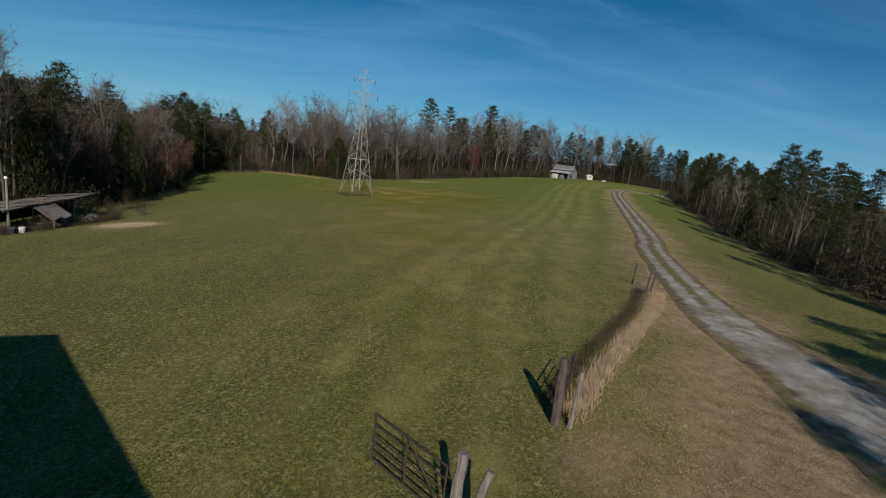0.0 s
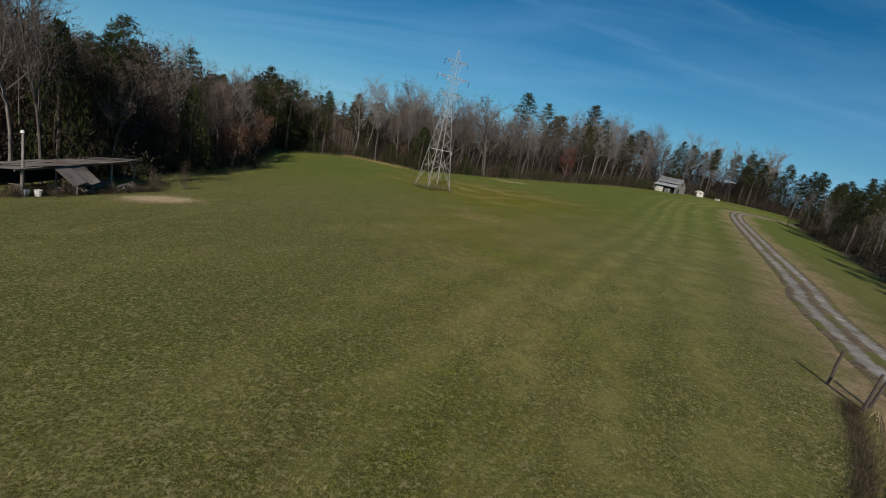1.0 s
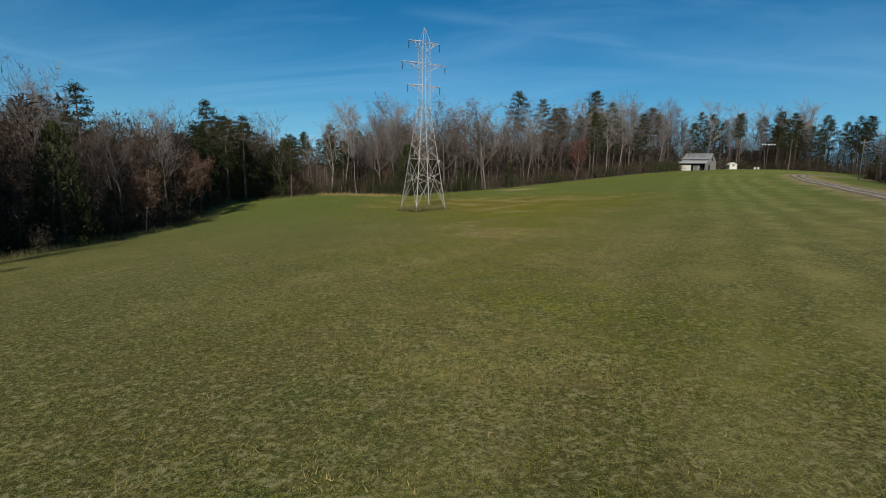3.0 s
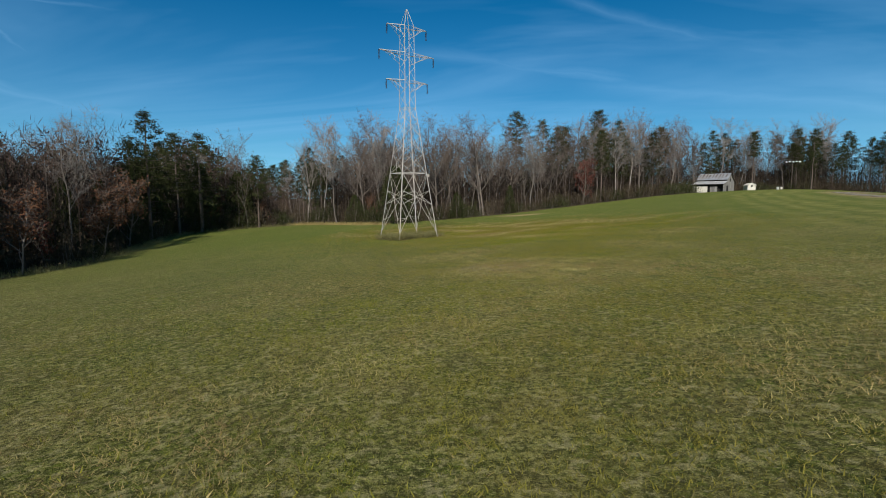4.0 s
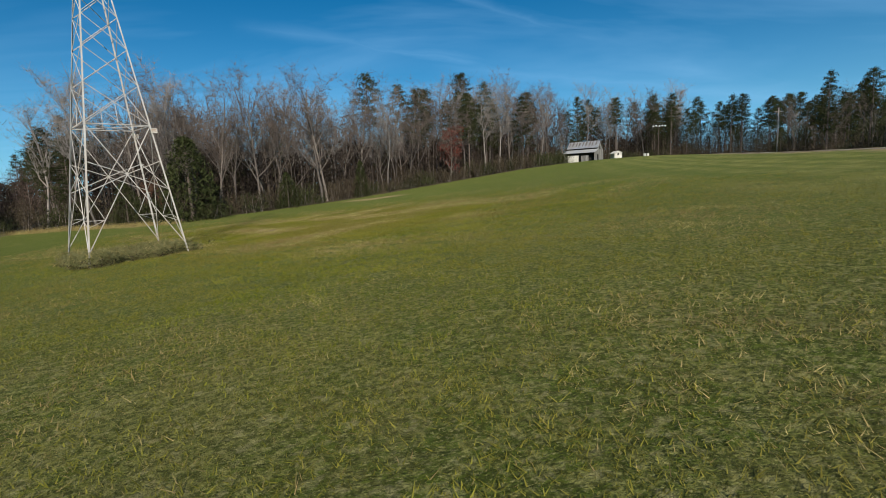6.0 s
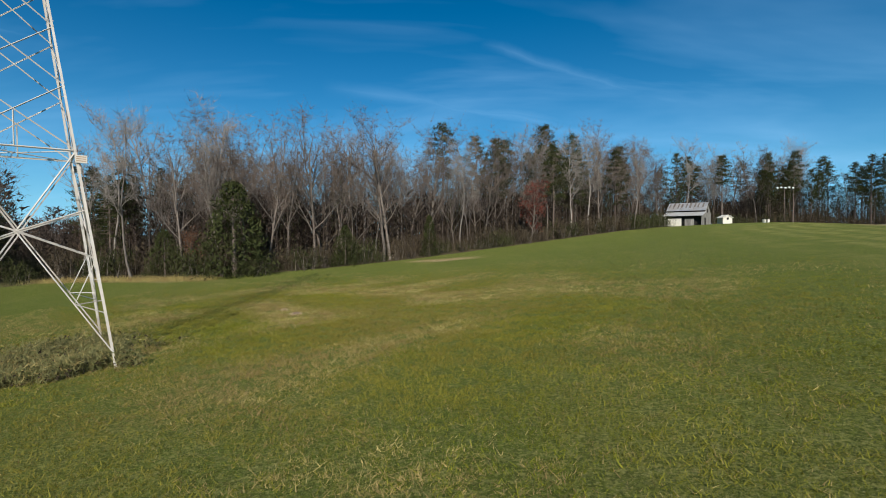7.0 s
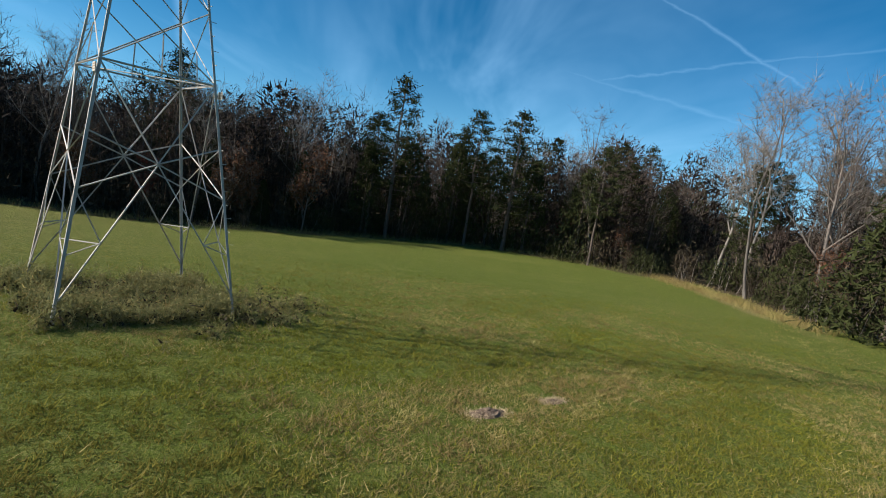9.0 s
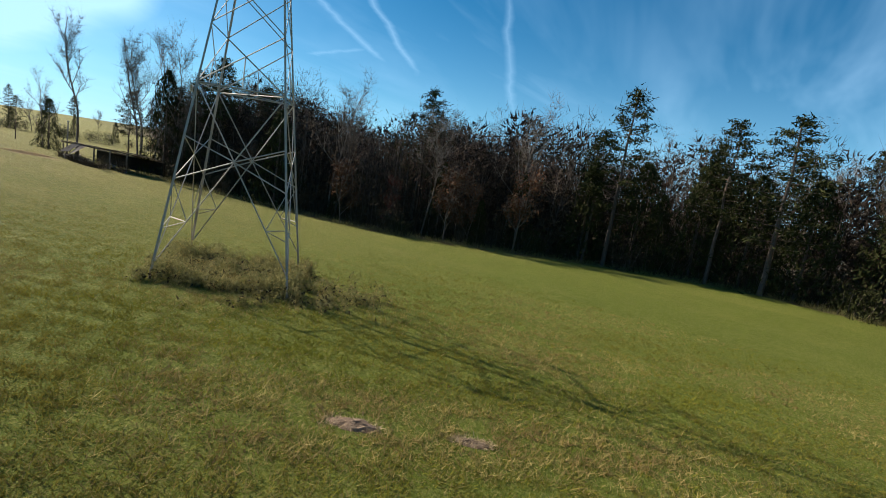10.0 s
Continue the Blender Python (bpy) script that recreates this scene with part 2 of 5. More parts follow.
class Shape:
    """Gathers vertices and faces for one mesh."""

    def __init__(self):
        self.v, self.f = [], []

    def add(self, verts, faces):
        k = len(self.v)
        self.v.extend(verts)
        self.f.extend([tuple(i + k for i in f) for f in faces])

    def box(self, m, sx, sy, sz):
        """A box of that size, its base centred on m's origin."""
        c = [m @ Vector((x * sx / 2, y * sy / 2, z * sz)) for z in (0, 1) for x, y in ((-1, -1), (1, -1), (1, 1), (-1, 1))]
        self.add(c, [(3, 2, 1, 0), (4, 5, 6, 7), (0, 1, 5, 4), (1, 2, 6, 5), (2, 3, 7, 6), (3, 0, 4, 7)])

    def tube(self, pts, radii, sides=5, cap=True):
        rings, prev = [], None
        for i, p in enumerate(pts):
            d = (pts[min(i + 1, len(pts) - 1)] - pts[max(i - 1, 0)]).normalized()
            a = d.orthogonal().normalized() if prev is None else (prev - d * prev.dot(d)).normalized()
            prev = a
            b = d.cross(a)
            rings.append([p + (a * math.cos(k * 2 * math.pi / sides) + b * math.sin(k * 2 * math.pi / sides)) * radii[i] for k in range(sides)])
        faces = []
        for i in range(len(pts) - 1):
            for k in range(sides):
                k2 = (k + 1) % sides
                faces.append((i * sides + k, i * sides + k2, (i + 1) * sides + k2, (i + 1) * sides + k))
        if cap:
            faces += [tuple(range(sides))[::-1], tuple((len(pts) - 1) * sides + k for k in range(sides))]
        self.add([v for r in rings for v in r], faces)

    def angle_bar(self, a, b, leg, out, thick=0.012):
        """An L-shaped steel bar from a to b, its corner turned to out."""
        d = (b - a).normalized()
        n = (out - d * out.dot(d)).normalized()
        s = d.cross(n)
        p, q = (n + s).normalized() * -1, (n - s).normalized() * -1
        prof = [Vector((0, 0, 0)), p * leg, p * leg + q * thick, p * thick + q * thick, p * thick + q * leg, q * leg]
        self.add([a + o for o in prof] + [b + o for o in prof],
                 [(k, (k + 1) % 6, 6 + (k + 1) % 6, 6 + k) for k in range(6)] + [(5, 4, 3, 2, 1, 0), (6, 7, 8, 9, 10, 11)])

    def mesh(self, name, mat, smooth=False):
        me = bpy.data.meshes.new(name)
        me.from_pydata([tuple(v) for v in self.v], [], self.f)
        me.materials.append(mat)
        if smooth:
            me.polygons.foreach_set("use_smooth", [True] * len(me.polygons))
        me.update()
        return me


def part(name, shape, mat, parent, label="", smooth=False):
    ob = new(name, shape.mesh(name, mat, smooth) if isinstance(shape, Shape) else shape)
    ob.parent = parent
    if label:
        ob["label"] = label
    return ob


def thing(name, label, category, m=None, group="", kind=""):
    ob = new(name)
    ob.empty_display_size = 0.3
    if m is not None:
        ob.matrix_world = m
    return tagged(ob, label, category, group, kind)


def soup(name, verts, mat, corners=3):
    """A mesh of loose triangles or quads from an array of their corners."""
    verts = np.asarray(verts, np.float32).reshape(-1, 3)
    n = len(verts) // corners
    me = bpy.data.meshes.new(name)
    me.vertices.add(len(verts))
    me.vertices.foreach_set("co", verts.ravel())
    me.loops.add(len(verts))
    me.loops.foreach_set("vertex_index", np.arange(len(verts), dtype=np.int32))
    me.polygons.add(n)
    me.polygons.foreach_set("loop_start", np.arange(0, len(verts), corners, dtype=np.int32))
    me.materials.append(mat)
    me.update(calc_edges=True)
    return me


def sprays(rng, feet, way, size, slim):
    """Slender twigs that rise from the given feet along the given ways."""
    a, d = np.asarray(feet, float), np.asarray(way, float)
    d = d / (np.linalg.norm(d, axis=1)[:, None] + 1e-9)
    e = np.cross(d, rng.normal(0, 1, a.shape))
    e /= np.linalg.norm(e, axis=1)[:, None] + 1e-9
    s = size * rng.uniform(0.6, 1.4, len(a))[:, None]
    return np.stack([a - e * s * slim * 0.5, a + e * s * slim * 0.5, a + d * s], 1)


def flecks(rng, centres, size, spread, up=0.0, slim=0.5):
    """Triangles strewn about the given centres, as leaves or needle tufts; slim: width over length."""
    c = np.asarray(centres, float)
    c = c + rng.normal(0, 1, c.shape) * spread
    d = rng.normal(0, 1, c.shape)
    d[:, 2] += up
    d /= np.linalg.norm(d, axis=1)[:, None]
    e = np.cross(d, rng.normal(0, 1, c.shape))
    e /= np.linalg.norm(e, axis=1)[:, None] + 1e-9
    s = size * rng.uniform(0.6, 1.4, len(c))[:, None]
    return np.stack([c - d * s * 0.5 - e * s * slim * 0.5, c - d * s * 0.5 + e * s * slim * 0.5, c + d * s * 0.5], 1)


# ---- ground ----
ROAD = [(11.0, -14), (12.8, 0), (14.5, 12), (15.4, 18), (15.9, 25.5), (17.7, 34.5), (20.2, 44), (23.4, 55), (26.6, 64), (34.6, 93), (45.5, 135), (53.5, 160), (60.5, 171), (70, 177), (82, 180)]


def smooth_line(pts, step=1.0):
    """A smooth curve through the points, as an array sampled evenly."""
    p = np.array([2 * np.array(pts[0]) - pts[1], *pts, 2 * np.array(pts[-1]) - pts[-2]], float)
    out = []
    for i in range(1, len(p) - 2):
        n = max(2, int(np.hypot(*(p[i + 1] - p[i])) / step))
        for t in np.arange(n) / n:
            out.append(0.5 * (2 * p[i] + (p[i + 1] - p[i - 1]) * t + (2 * p[i - 1] - 5 * p[i] + 4 * p[i + 1] - p[i + 2]) * t * t + (3 * p[i] - p[i - 1] - 3 * p[i + 1] + p[i + 2]) * t ** 3))
    return np.array(out + [p[-2]])


def away_from(line, x, y):
    """Distance of points from a line, both arrays."""
    best = np.full(np.shape(x), 1e9)
    for a, b in zip(line[:-1], line[1:]):
        d = b - a
        t = np.clip(((x - a[0]) * d[0] + (y - a[1]) * d[1]) / max(d @ d, 1e-9), 0, 1)
        best = np.minimum(best, np.hypot(x - a[0] - t * d[0], y - a[1] - t * d[1]))
    return best


road_line = smooth_line(ROAD, 2.0)


def axis(lo, hi, step, far):
    a = list(np.arange(lo, hi + 0.1, step))
    s = step
    while a[-1] < far:
        s *= 1.35
        a.append(a[-1] + s)
    s = step
    while a[0] > -far:
        s *= 1.35
        a.insert(0, a[0] - s)
    return np.array(a)


gx, gy = axis(-75, 90, 1.0, 2600), axis(-15, 220, 1.0, 2600)
X, Y = np.meshgrid(gx, gy)
Z = ground_z(X, Y)
lumps = np.array([noise.noise((x * 0.23, y * 0.23, 3.0)) * 0.05 + noise.noise((x * 0.06, y * 0.06, 9.0)) * 0.10 for x, y in zip(X.ravel(), Y.ravel())]).reshape(X.shape)
Z = Z + lumps
me = bpy.data.meshes.new("ground")
ny, nx = X.shape
idx = np.arange(nx * ny).reshape(ny, nx)
quads = np.stack([idx[:-1, :-1], idx[:-1, 1:], idx[1:, 1:], idx[1:, :-1]], -1).reshape(-1, 4)
me.vertices.add(nx * ny)
me.vertices.foreach_set("co", np.stack([X, Y, Z], -1).astype(np.float32).ravel())
me.loops.add(quads.size)
me.loops.foreach_set("vertex_index", quads.astype(np.int32).ravel())
me.polygons.add(len(quads))
me.polygons.foreach_set("loop_start", np.arange(0, quads.size, 4, dtype=np.int32))
me.polygons.foreach_set("use_smooth", np.ones(len(quads), bool))
me.update(calc_edges=True)

FENCE = [(3.6, 12.2), (4.6, 14.6), (7.6, 19.5), (11.0, 25.2), (14.2, 30.4)]
WEST = [(-34, -30), (-38, 10), (-42, 35), (-44, 60), (-48, 74), (-51, 90), (-57, 104), (-64, 116), (-66, 126), (-62, 134), (-56, 141)]
NORTH = [(-58, 147), (-46, 147), (-36, 149), (-27, 158), (-16, 168), (-4, 180), (8, 188), (22, 198), (34, 207), (44, 222), (58, 232), (75, 234), (95, 232)]
EAST = [(31, 12), (34, 32), (38, 48), (46, 83), (57, 112), (68, 150), (80, 186), (97, 205)]


def inside_woods(x, y):
    """True where the woods stand, left of the west line, beyond the north line, right of the east line."""
    w = x < np.interp(y, [p[1] for p in WEST], [p[0] for p in WEST], right=-56)
    n = y > np.interp(x, [p[0] for p in NORTH], [p[1] for p in NORTH], left=400)
    e = x > np.interp(y, [p[1] for p in EAST], [p[0] for p in EAST], right=97)
    return w | n | (e & (y < 205))


near_road = away_from(road_line, X, Y)
near_fence = away_from(np.array(FENCE), X, Y)
rag = np.array([noise.noise((x * 0.35, y * 0.35, 20.0)) for x, y in zip(X.ravel(), Y.ravel())]).reshape(X.shape)
dry = np.clip(1 - (near_road - 2.2 + rag * 2.5) / 2.5, 0, 1) * 0.75
yard = np.clip(1.0 - (near_road - 1.4 - 7.5 * np.exp(-((Y - 8) / 10) ** 2) + rag * 3.4) / 2.4, 0, 1) * (Y < 40)
dry = np.maximum(dry, yard * 1.15)
for cx, cy, rx, ry, k in ((-32.6, 48.6, 2.7, 3.4, 1.0), (49, 142, 3, 6, 0.9), (-9, 164, 6, 2.5, 0.9), (-7.3, 70.2, 2.0, 1.5, 0.4), (-44, 144.5, 9, 1.2, 0.4), (62, 174, 4, 2, 0.8)):
    dry = np.maximum(dry, k * np.clip(1.6 - 1.3 * np.hypot((X - cx) / rx, (Y - cy) / ry) + rag * 0.6, 0, 1))
woods = (inside_woods(X + rag * 3, Y + rag * 3) & ~((X < 0) & (Y < 62) & (X > -10 - 0.51 * (124 - Y)))).astype(float)
left_side = X < np.interp(Y, road_line[:, 1], road_line[:, 0])
mown = np.clip(1.2 - np.abs(near_road - 13) / 11, 0, 1) * left_side * (0.5 + 0.5 * np.sin(near_road * 1.75 + rag * 2.0 + 1.5 * np.sin(near_road * 0.43)))
for key, val in (("dry", dry), ("woods", woods), ("mown", mown), ("lush", np.clip((Y - 60) / 50, 0, 1))):
    at = me.attributes.new(key, "FLOAT", "POINT")
    at.data.foreach_set("value", val.astype(np.float32).ravel())


def pasture_material():
    m = bpy.data.materials.new("winter_pasture")
    m.use_nodes = True
    n, l = m.node_tree.nodes, m.node_tree.links
    b = n["Principled BSDF"]
    b.inputs["Roughness"].default_value, b.inputs["Specular IOR Level"].default_value = 0.95, 0.1
    b.inputs["Sheen Weight"].default_value, b.inputs["Sheen Roughness"].default_value, b.inputs["Sheen Tint"].default_value = 0.045, 0.5, (0.75, 0.7, 0.25, 1)
    tc = n.new("ShaderNodeTexCoord")

    def tex(s, d=5, lo=0.35, hi=0.65, rot=0, sx=1.0, sy=1.0, dist=0.0):
        mp = n.new("ShaderNodeMapping")
        mp.inputs["Rotation"].default_value = (0, 0, radians(rot))
        mp.inputs["Scale"].default_value = (sx, sy, 1)
        l.new(tc.outputs["Object"], mp.inputs[0])
        t = n.new("ShaderNodeTexNoise")
        t.inputs["Scale"].default_value, t.inputs["Detail"].default_value, t.inputs["Roughness"].default_value, t.inputs["Distortion"].default_value = s, d, 0.62, dist
        l.new(mp.outputs[0], t.inputs["Vector"])
        r = n.new("ShaderNodeMapRange")
        r.inputs["From Min"].default_value, r.inputs["From Max"].default_value = lo, hi
        l.new(t.outputs[0], r.inputs[0])
        return r.outputs[0]

    def mix(f, a, c):
        x = n.new("ShaderNodeMix")
        x.data_type = "RGBA"
        for val, s in ((f, x.inputs["Factor"]), (a, x.inputs["A"]), (c, x.inputs["B"])):
            if isinstance(val, tuple):
                s.default_value = (*val, 1)
            elif isinstance(val, float):
                s.default_value = val
            else:
                l.new(val, s)
        return x.outputs["Result"]

    def mul(a, k):
        x = n.new("ShaderNodeMath")
        x.operation = "MULTIPLY"
        l.new(a, x.inputs[0])
        if isinstance(k, float):
            x.inputs[1].default_value = k
        else:
            l.new(k, x.inputs[1])
        return x.outputs[0]

    grass = mix(tex(0.11, 6), (0.088, 0.124, 0.013), (0.152, 0.172, 0.023))
    grass = mix(mul(tex(0.075, 6, 0.46, 0.64, dist=0.8), 0.35), grass, (0.165, 0.132, 0.030))
    grass = mix(mul(tex(0.16, 6, 0.50, 0.68, rot=12, sx=1.0, sy=0.35, dist=0.6), 0.6), grass, (0.36, 0.31, 0.095))
    grass = mix(mul(tex(0.22, 3, 0.45, 0.62, rot=-22, sx=1.0, sy=0.06), 0.3), grass, (0.115, 0.15, 0.02))
    grass = mix(mul(tex(0.5, 8, 0.55, 0.63, rot=30, sx=1.0, sy=0.5, dist=0.5), 0.38), grass, (0.40, 0.345, 0.115))
    grass = mix(mul(tex(1.3, 8, 0.52, 0.68), 0.35), grass, (0.40, 0.35, 0.12))
    grass = mix(mul(tex(2.6, 8, 0.48, 0.66), 0.32), grass, (0.065, 0.074, 0.012))
    grass = mix(mul(tex(7.0, 9, 0.47, 0.60), 0.6), grass, (0.44, 0.39, 0.14))
    grass = mix(mul(tex(13.0, 9, 0.44, 0.57), 0.85), grass, (0.034, 0.041, 0.006))
    grass = mix(mul(tex(30.0, 6, 0.54, 0.66), 0.65), grass, (0.52, 0.47, 0.19))
    lu = n.new("ShaderNodeAttribute")
    lu.attribute_name = "lush"
    grass = mix(mul(lu.outputs["Fac"], 0.55), grass, (0.085, 0.131, 0.014))
    inv = n.new("ShaderNodeMath")
    inv.operation = "SUBTRACT"
    inv.inputs[0].default_value = 1.0
    l.new(lu.outputs["Fac"], inv.inputs[1])
    grass = mix(mul(mul(inv.outputs[0], tex(0.9, 9, 0.42, 0.66)), 0.38), grass, (0.145, 0.104, 0.04))
    grass = mix(mul(mul(inv.outputs[0], tex(6.0, 8, 0.54, 0.64)), 0.6), grass, (0.46, 0.40, 0.19))
    mw = n.new("ShaderNodeAttribute")
    mw.attribute_name = "mown"
    grass = mix(mul(mul(mw.outputs["Fac"], tex(0.5, 7, 0.35, 0.65)), 0.75), grass, (0.36, 0.32, 0.10))
    at = n.new("ShaderNodeAttribute")
    at.attribute_name = "dry"
    straw = mix(tex(1.6, 7), (0.30, 0.19, 0.10), (0.60, 0.44, 0.265))
    straw = mix(mul(tex(14.0, 6, 0.4, 0.65), 0.5), straw, (0.13, 0.10, 0.05))
    col = mix(mul(at.outputs["Fac"], tex(2.3, 6, 0.15, 0.5)), grass, straw)
    wd = n.new("ShaderNodeAttribute")
    wd.attribute_name = "woods"
    litter = mix(tex(1.3, 6), (0.045, 0.034, 0.022), (0.095, 0.07, 0.047))
    col = mix(wd.outputs["Fac"], col, litter)
    l.new(col, b.inputs["Base Color"])
    t1, t2 = tex(5.0, 8, 0.2, 0.8), tex(38.0, 6, 0.2, 0.8)
    ad = n.new("ShaderNodeMath")
    ad.operation = "ADD"
    l.new(t1, ad.inputs[0]), l.new(t2, ad.inputs[1])
    bp = n.new("ShaderNodeBump")
    bp.inputs["Strength"].default_value, bp.inputs["Distance"].default_value = 0.85, 0.07
    l.new(ad.outputs[0], bp.inputs["Height"])
    l.new(bp.outputs[0], b.inputs["Normal"])
    return m


me.materials.append(pasture_material())
ground = tagged(new("ground", me), "rolling winter pasture of short green and straw-coloured grass", "ground", kind="structure")


def surface(x, y):
    """The ground's own height, lumps and all."""
    return gz(x, y) + noise.noise((x * 0.23, y * 0.23, 3.0)) * 0.05 + noise.noise((x * 0.06, y * 0.06, 9.0)) * 0.10


def drape_strip(name, line, offsets, lift, mat):
    """A strip laid over the ground along a line, with cross-section offsets (sideways, up)."""
    s = Shape()
    verts, faces = [], []
    k = len(offsets)
    for i, p in enumerate(line):
        d = line[min(i + 1, len(line) - 1)] - line[max(i - 1, 0)]
        d = d / np.hypot(*d)
        side = np.array((d[1], -d[0]))
        for o, h in offsets:
            q = p + side * (o * (1 + 0.4 * min(1.0, max(0.0, (32 - p[1]) / 16))) + 0.18 * noise.noise((p[0] * 0.4, p[1] * 0.4, o)))
            verts.append(Vector((q[0], q[1], surface(*q) + lift + h)))
    for i in range(len(line) - 1):
        for j in range(k - 1):
            faces.append((i * k + j, i * k + j + 1, (i + 1) * k + j + 1, (i + 1) * k + j))
    s.add(verts, faces)
    return s.mesh(name, mat, True)


def road_material():
    m = M["gravel"]
    n, l = m.node_tree.nodes, m.node_tree.links
    b = n["Principled BSDF"]
    stones = b.inputs["Base Color"].links[0].from_socket
    tc = n.new("ShaderNodeTexCoord")

    def rough(scale, lo, hi):
        t, r = n.new("ShaderNodeTexNoise"), n.new("ShaderNodeMapRange")
        t.inputs["Scale"].default_value, t.inputs["Detail"].default_value = scale, 7
        r.inputs["From Min"].default_value, r.inputs["From Max"].default_value = lo, hi
        l.new(tc.outputs["Object"], t.inputs["Vector"])
        l.new(t.outputs[0], r.inputs[0])
        return r.outputs[0]

    def blend_of(f, a, c):
        x = n.new("ShaderNodeMix")
        x.data_type = "RGBA"
        l.new(f, x.inputs["Factor"])
        for val, s in ((a, x.inputs["A"]), (c, x.inputs["B"])):
            if isinstance(val, tuple):
                s.default_value = (*val, 1)
            else:
                l.new(val, s)
        return x.outputs["Result"]

    dirt = blend_of(rough(2.2, 0.35, 0.65), (0.10, 0.068, 0.042), (0.24, 0.165, 0.10))
    dirt = blend_of(rough(0.6, 0.48, 0.62), dirt, (0.14, 0.135, 0.03))
    at = n.new("ShaderNodeAttribute")
    at.attribute_name = "worn"
    add, sub_ = n.new("ShaderNodeMath"), n.new("ShaderNodeMapRange")
    add.operation = "MULTIPLY_ADD"
    l.new(rough(1.7, 0.3, 0.7), add.inputs[0])
    add.inputs[1].default_value = 0.55
    l.new(at.outputs["Fac"], add.inputs[2])
    sub_.inputs["From Min"].default_value, sub_.inputs["From Max"].default_value = 0.55, 0.95
    l.new(add.outputs[0], sub_.inputs[0])
    l.new(blend_of(sub_.outputs[0], dirt, stones), b.inputs["Base Color"])
    return m


fine_road = smooth_line(ROAD, 0.7)
ACROSS = [i * 0.25 - 2.0 for i in range(17)]
me = drape_strip("road", fine_road, [(o, 0.03 - 0.12 * max(0.0, abs(o) - 1.3) + 0.05 * math.exp(-(o / 0.35) ** 2) - (0.1 if abs(o) == 2 else 0)) for o in ACROSS], 0.04, road_material())
worn = []
for px_, py_ in fine_road:
    k = min(1.0, max(0.0, (py_ - 20) / 16))
    for o in ACROSS:
        worn.append(k * math.exp(-((abs(o) - 0.78) / 0.42) ** 2) + (1 - k) * (0.75 * min(1.0, max(0.0, (1.7 - abs(o)) / 0.8))))
me.attributes.new("worn", "FLOAT", "POINT").data.foreach_set("value", worn)
road = tagged(new("road", me), "pale gravel farm track with two worn ruts", "road", kind="structure")

# ---- steel tower ----
TX, TY, TZ, TYAW = -20.9, 105.8, -3.75, 43.6
RING, WAIST, ARMS, PEAK = 7.0, 14.5, ((17.6, 2.7), (20.7, 3.55), (23.65, 2.55)), 25.6
S_RING, S_SLOPE, S_WAIST = 1.62, 0.122, 0.71


def half(z):
    """Half the tower's width at a height over its feet."""
    if z <= RING:
        return S_RING + S_SLOPE * (RING - z)
    if z <= WAIST:
        return S_RING + (S_WAIST - S_RING) * (z - RING) / (WAIST - RING)
    return S_WAIST - 0.12 * (z - WAIST) / (PEAK - WAIST)


